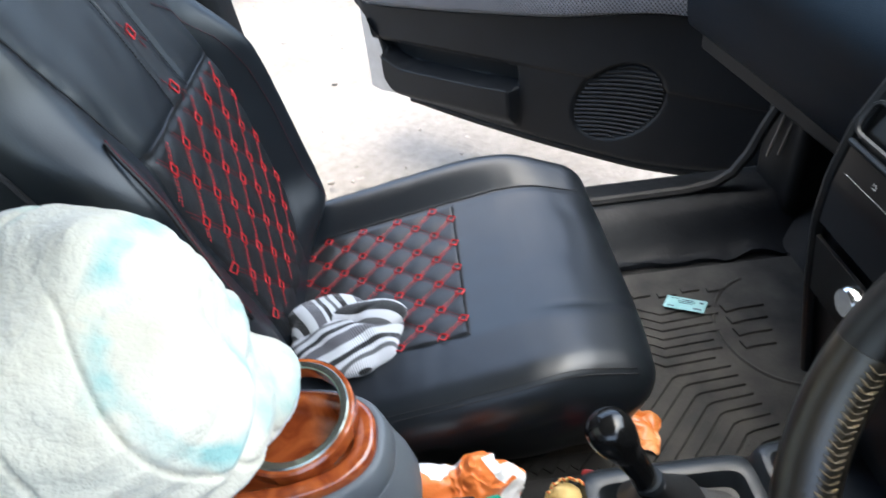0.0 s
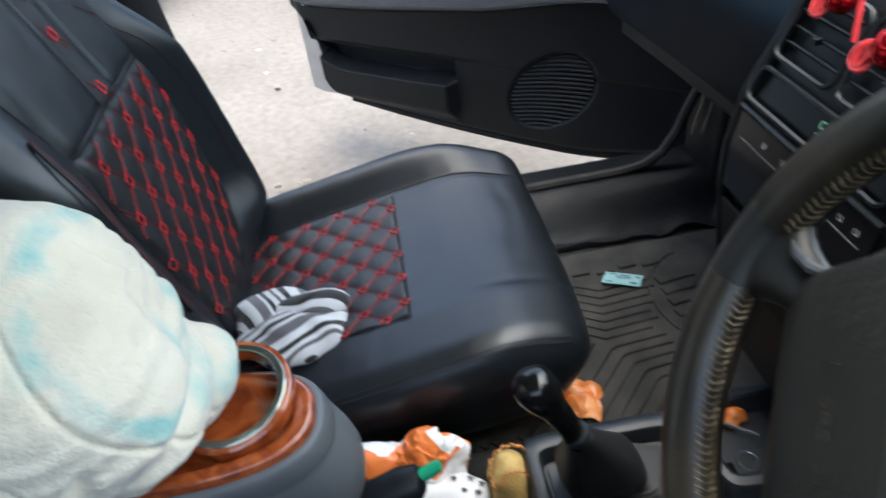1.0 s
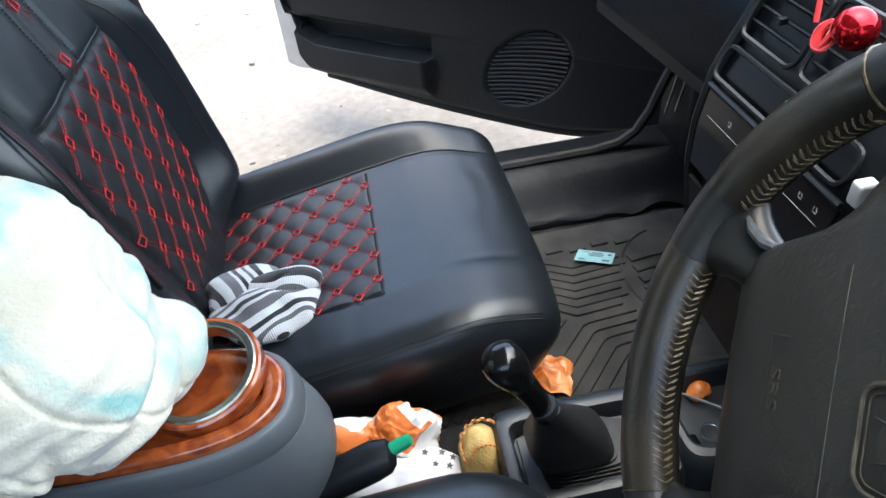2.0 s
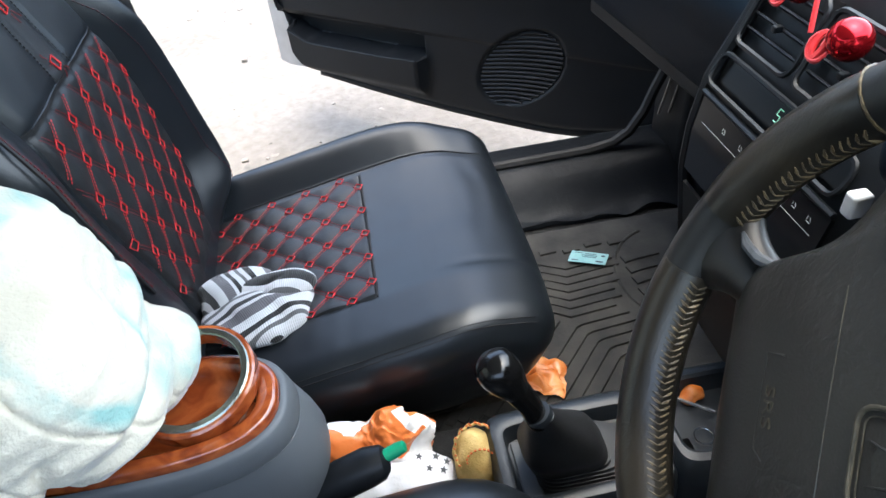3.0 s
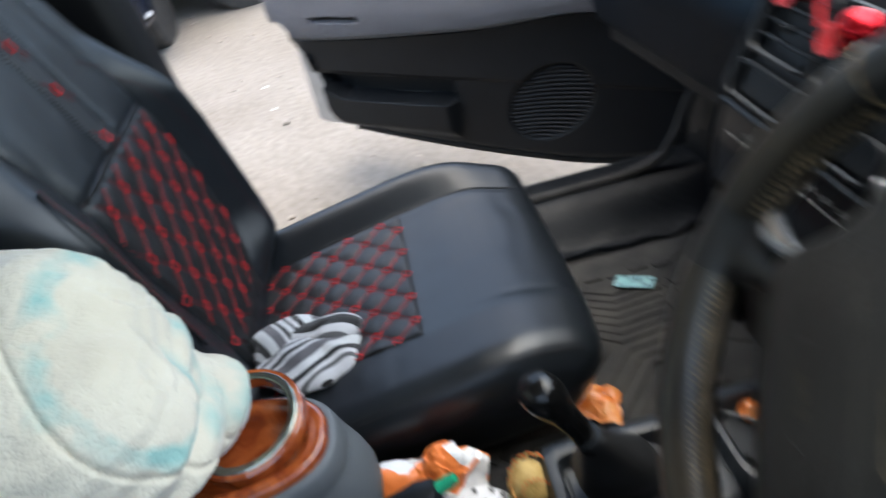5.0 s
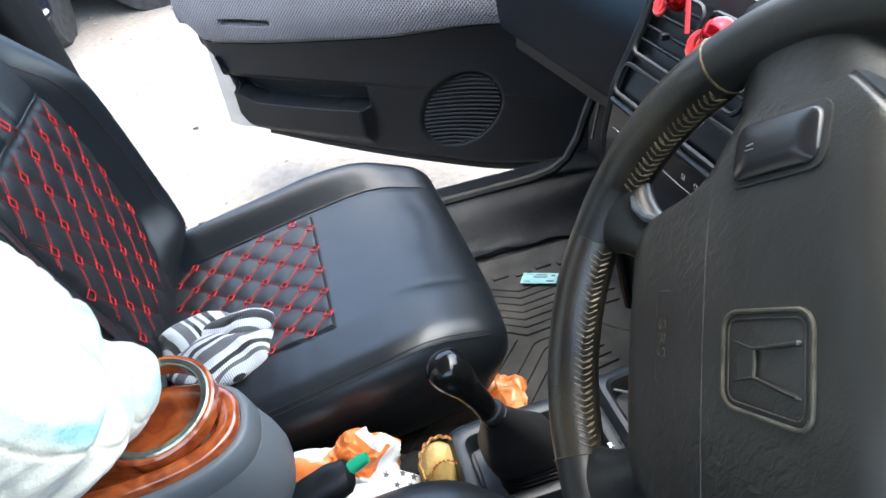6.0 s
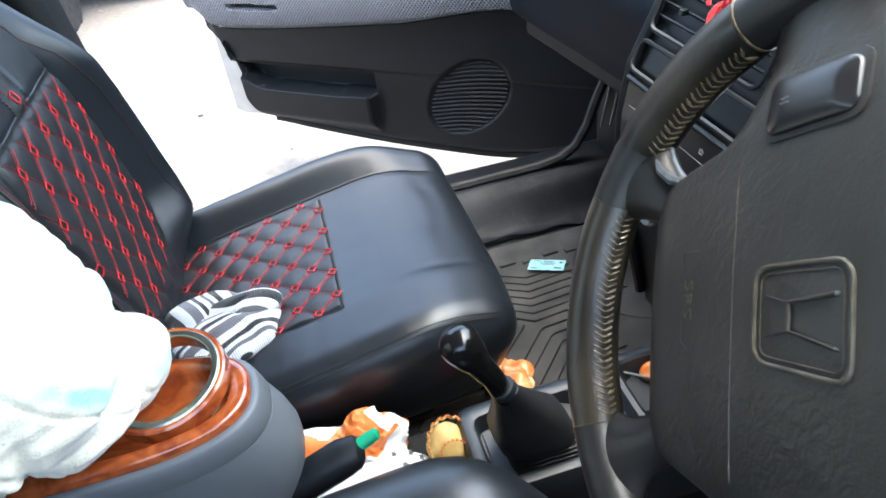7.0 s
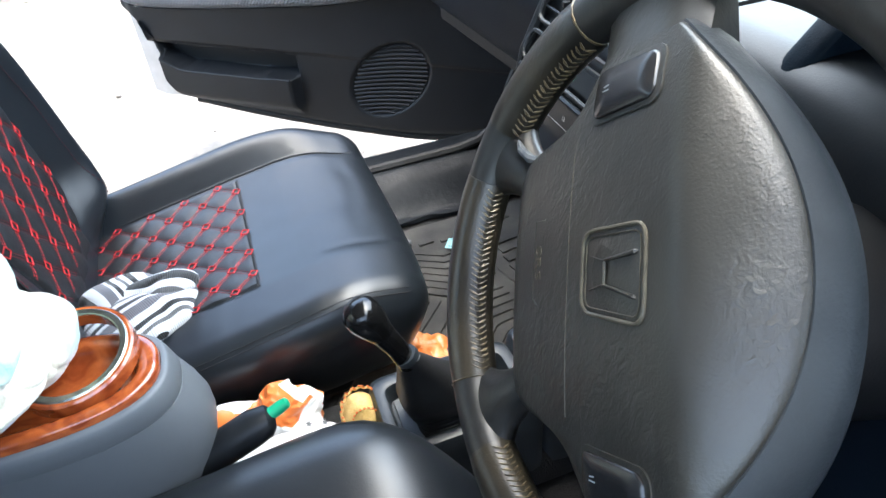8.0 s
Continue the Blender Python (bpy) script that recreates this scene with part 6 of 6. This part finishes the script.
c1 = bauble(0.575, 0.888, 0.013, "shiny red bauble with a ribbon bow on the vent")
c2 = bauble(0.499, 0.876, 0.016, "large shiny red bauble with a ribbon bow on the vent")
solo("ribbon", tube([c1 + Vector((-0.01, -0.01, 0.02)), c1.lerp(c2, 0.5) + Vector((-0.012, 0, 0.045)), c2 + Vector((-0.018, 0.02, 0.0))], 0.002, 6, flat=0.4), RED_RIBBON, "thin red ribbon between the two baubles", "ribbon")


# ---- the yard: parked cars, stones and litter ----
def wheel_of(parent, x, y, r=0.29, along="y"):
    t = part("wheel", lathe([(0.17, -0.09), (r - 0.02, -0.095), (r, -0.07), (r, -0.03), (r - 0.008, -0.028), (r - 0.008, -0.022), (r, -0.02), (r, 0.02), (r - 0.008, 0.022), (r - 0.008, 0.028), (r, 0.03), (r, 0.07), (r - 0.02, 0.095), (0.17, 0.09)], (x, y, r), 40, along), TYRE, parent, "dusty black tyre")
    s = -1
    part("rim", lathe([(0.172, s * 0.085), (0.15, s * 0.06), (0.06, s * 0.085), (0.02, s * 0.09), (0.0005, s * 0.09)], (x, y, r), 30, along), RIM_METAL, t, "dull steel rim")


def parked_car(x0, x1, y0, y1, end, label):
    """end: the side, 'y' or 'x', along which the car is long."""
    c = thing("parked_car", ((x0 + x1) / 2, (y0 + y1) / 2, 0), label, "car", group="parked cars")
    part("body", rbox((x0, y0, 0.34), (x1, y1, 0.92), 0.16, 0.1), DARK_PAINT, c)
    part("bumper", rbox((x0 + 0.0, y0 - 0.06, 0.205), (x1, y0 + 0.25, 0.46), 0.05, 0.06) if end == "y" else rbox((x0 - 0.05, y0 + 0.02, 0.22), (x0 + 0.2, y1 - 0.02, 0.5), 0.05, 0.06), DARK_PAINT, c, "dark blue plastic bumper")
    if end == "y":
        part("bumper_stripe", tube([(x0 + 0.1, y0 - 0.062, 0.268), (x1 - 0.12, y0 - 0.064, 0.268), (x1 - 0.02, y0 - 0.03, 0.272), (x1 + 0.004, y0 + 0.1, 0.276)], 0.012, 6), WHITE_FILM, c, "pale bumper stripe")
    cx0, cx1 = (x0 + 0.12, x1 - 0.12) if end == "y" else (x0 + 0.9, x1 - 0.9)
    cy0, cy1 = (y0 + 0.9, y1 - 0.9) if end == "y" else (y0 + 0.12, y1 - 0.12)
    mx, my = (cx0 + cx1) / 2, (cy0 + cy1) / 2
    part("cabin", rbox((cx0, cy0, 0.88), (cx1, cy1, 1.42), 0.18, 0.12, lambda a, b, z: (mx + (a - mx) * (1 - 0.35 * (z - 0.88)), my + (b - my) * (1 - 0.35 * (z - 0.88)), z)), GLASS, c, "dark glazed cabin")
    if end == "y":
        for x in (x0 + 0.1, x1 - 0.11):
            for y in (y0 + 0.42, y1 - 0.8):
                wheel_of(c, x, y, 0.28, "x")
    else:
        for x in (x0 + 0.75, x1 - 0.75):
            for y in (y0 + 0.1, y1 - 0.1):
                wheel_of(c, x, y, 0.29, "y")


parked_car(-2.6, -0.96, 3.78, 7.6, "y", "dark blue car with a pale bumper stripe parked on the dirt")


def second_car():
    c = thing("parked_car", (0.9, 5.2, 0), "dark car standing side on across the yard", "car", group="parked cars")
    part("body", rbox((-1.35, 4.5, 0.3), (2.7, 6.1, 0.92), 0.16, 0.1), DARK_PAINT, c)
    part("cabin", rbox((-0.4, 4.62, 0.88), (1.8, 5.98, 1.42), 0.18, 0.12, lambda a, b, z: (0.7 + (a - 0.7) * (1 - 0.35 * (z - 0.88)), 5.3 + (b - 5.3) * (1 - 0.35 * (z - 0.88)), z)), GLASS, c, "dark glazed cabin")
    for x in (-0.53, 2.04):
        for y in (4.62, 5.98):
            wheel_of(c, x, y, 0.29, "y")


second_car()


def yard_litter():
    rnd = random.Random(5)
    stones = []
    for k in range(300):
        x, y = rnd.uniform(-2.6, 1.3), rnd.uniform(1.45, 5.2)
        r = rnd.choice((0.003, 0.004, 0.005, 0.007, 0.010)) * (0.7 + 0.3 * y / 2)
        v, f = rbox((-r, -r * rnd.uniform(0.6, 1), -r * 0.4), (r, r * rnd.uniform(0.6, 1), r * rnd.uniform(0.3, 0.7)), r * 0.3, 1)
        m = Matrix.Translation((x, y, 0.032)) @ Matrix.Rotation(rnd.uniform(0, 6.3), 4, "Z") @ Matrix.Rotation(rnd.uniform(-0.3, 0.3), 4, "X")
        stones.append(moved(([v[i] for i in range(len(v))], f), m))
    ob = solo("pebbles", joined(*stones), STONE, "scattered pale pebbles on the dirt", "pebbles", kind="stuff", sharp=30)
    for k in range(26):
        x, y = rnd.uniform(-1.6, 0.9), rnd.uniform(1.7, 4.6)
        s = rnd.uniform(0.01, 0.026)
        a = rnd.uniform(0, 6.3)
        bend = rnd.uniform(-0.4, 0.4)
        geo = sheet(lambda u, v: (x + s * (u - 0.5) * math.cos(a) - 0.6 * s * (v - 0.5) * math.sin(a), y + s * (u - 0.5) * math.sin(a) + 0.6 * s * (v - 0.5) * math.cos(a), 0.042 + bend * s * (u - 0.5) ** 2 * 2), 6, 4, 0.0006)
        solo("litter_scrap", geo, rnd.choice((WHITE_FILM, WHITE_FILM, STONE, CARD, DIRT_METAL)), rnd.choice(("small paper scrap lying on the dirt",)), "litter", group="litter on the dirt")


yard_litter()
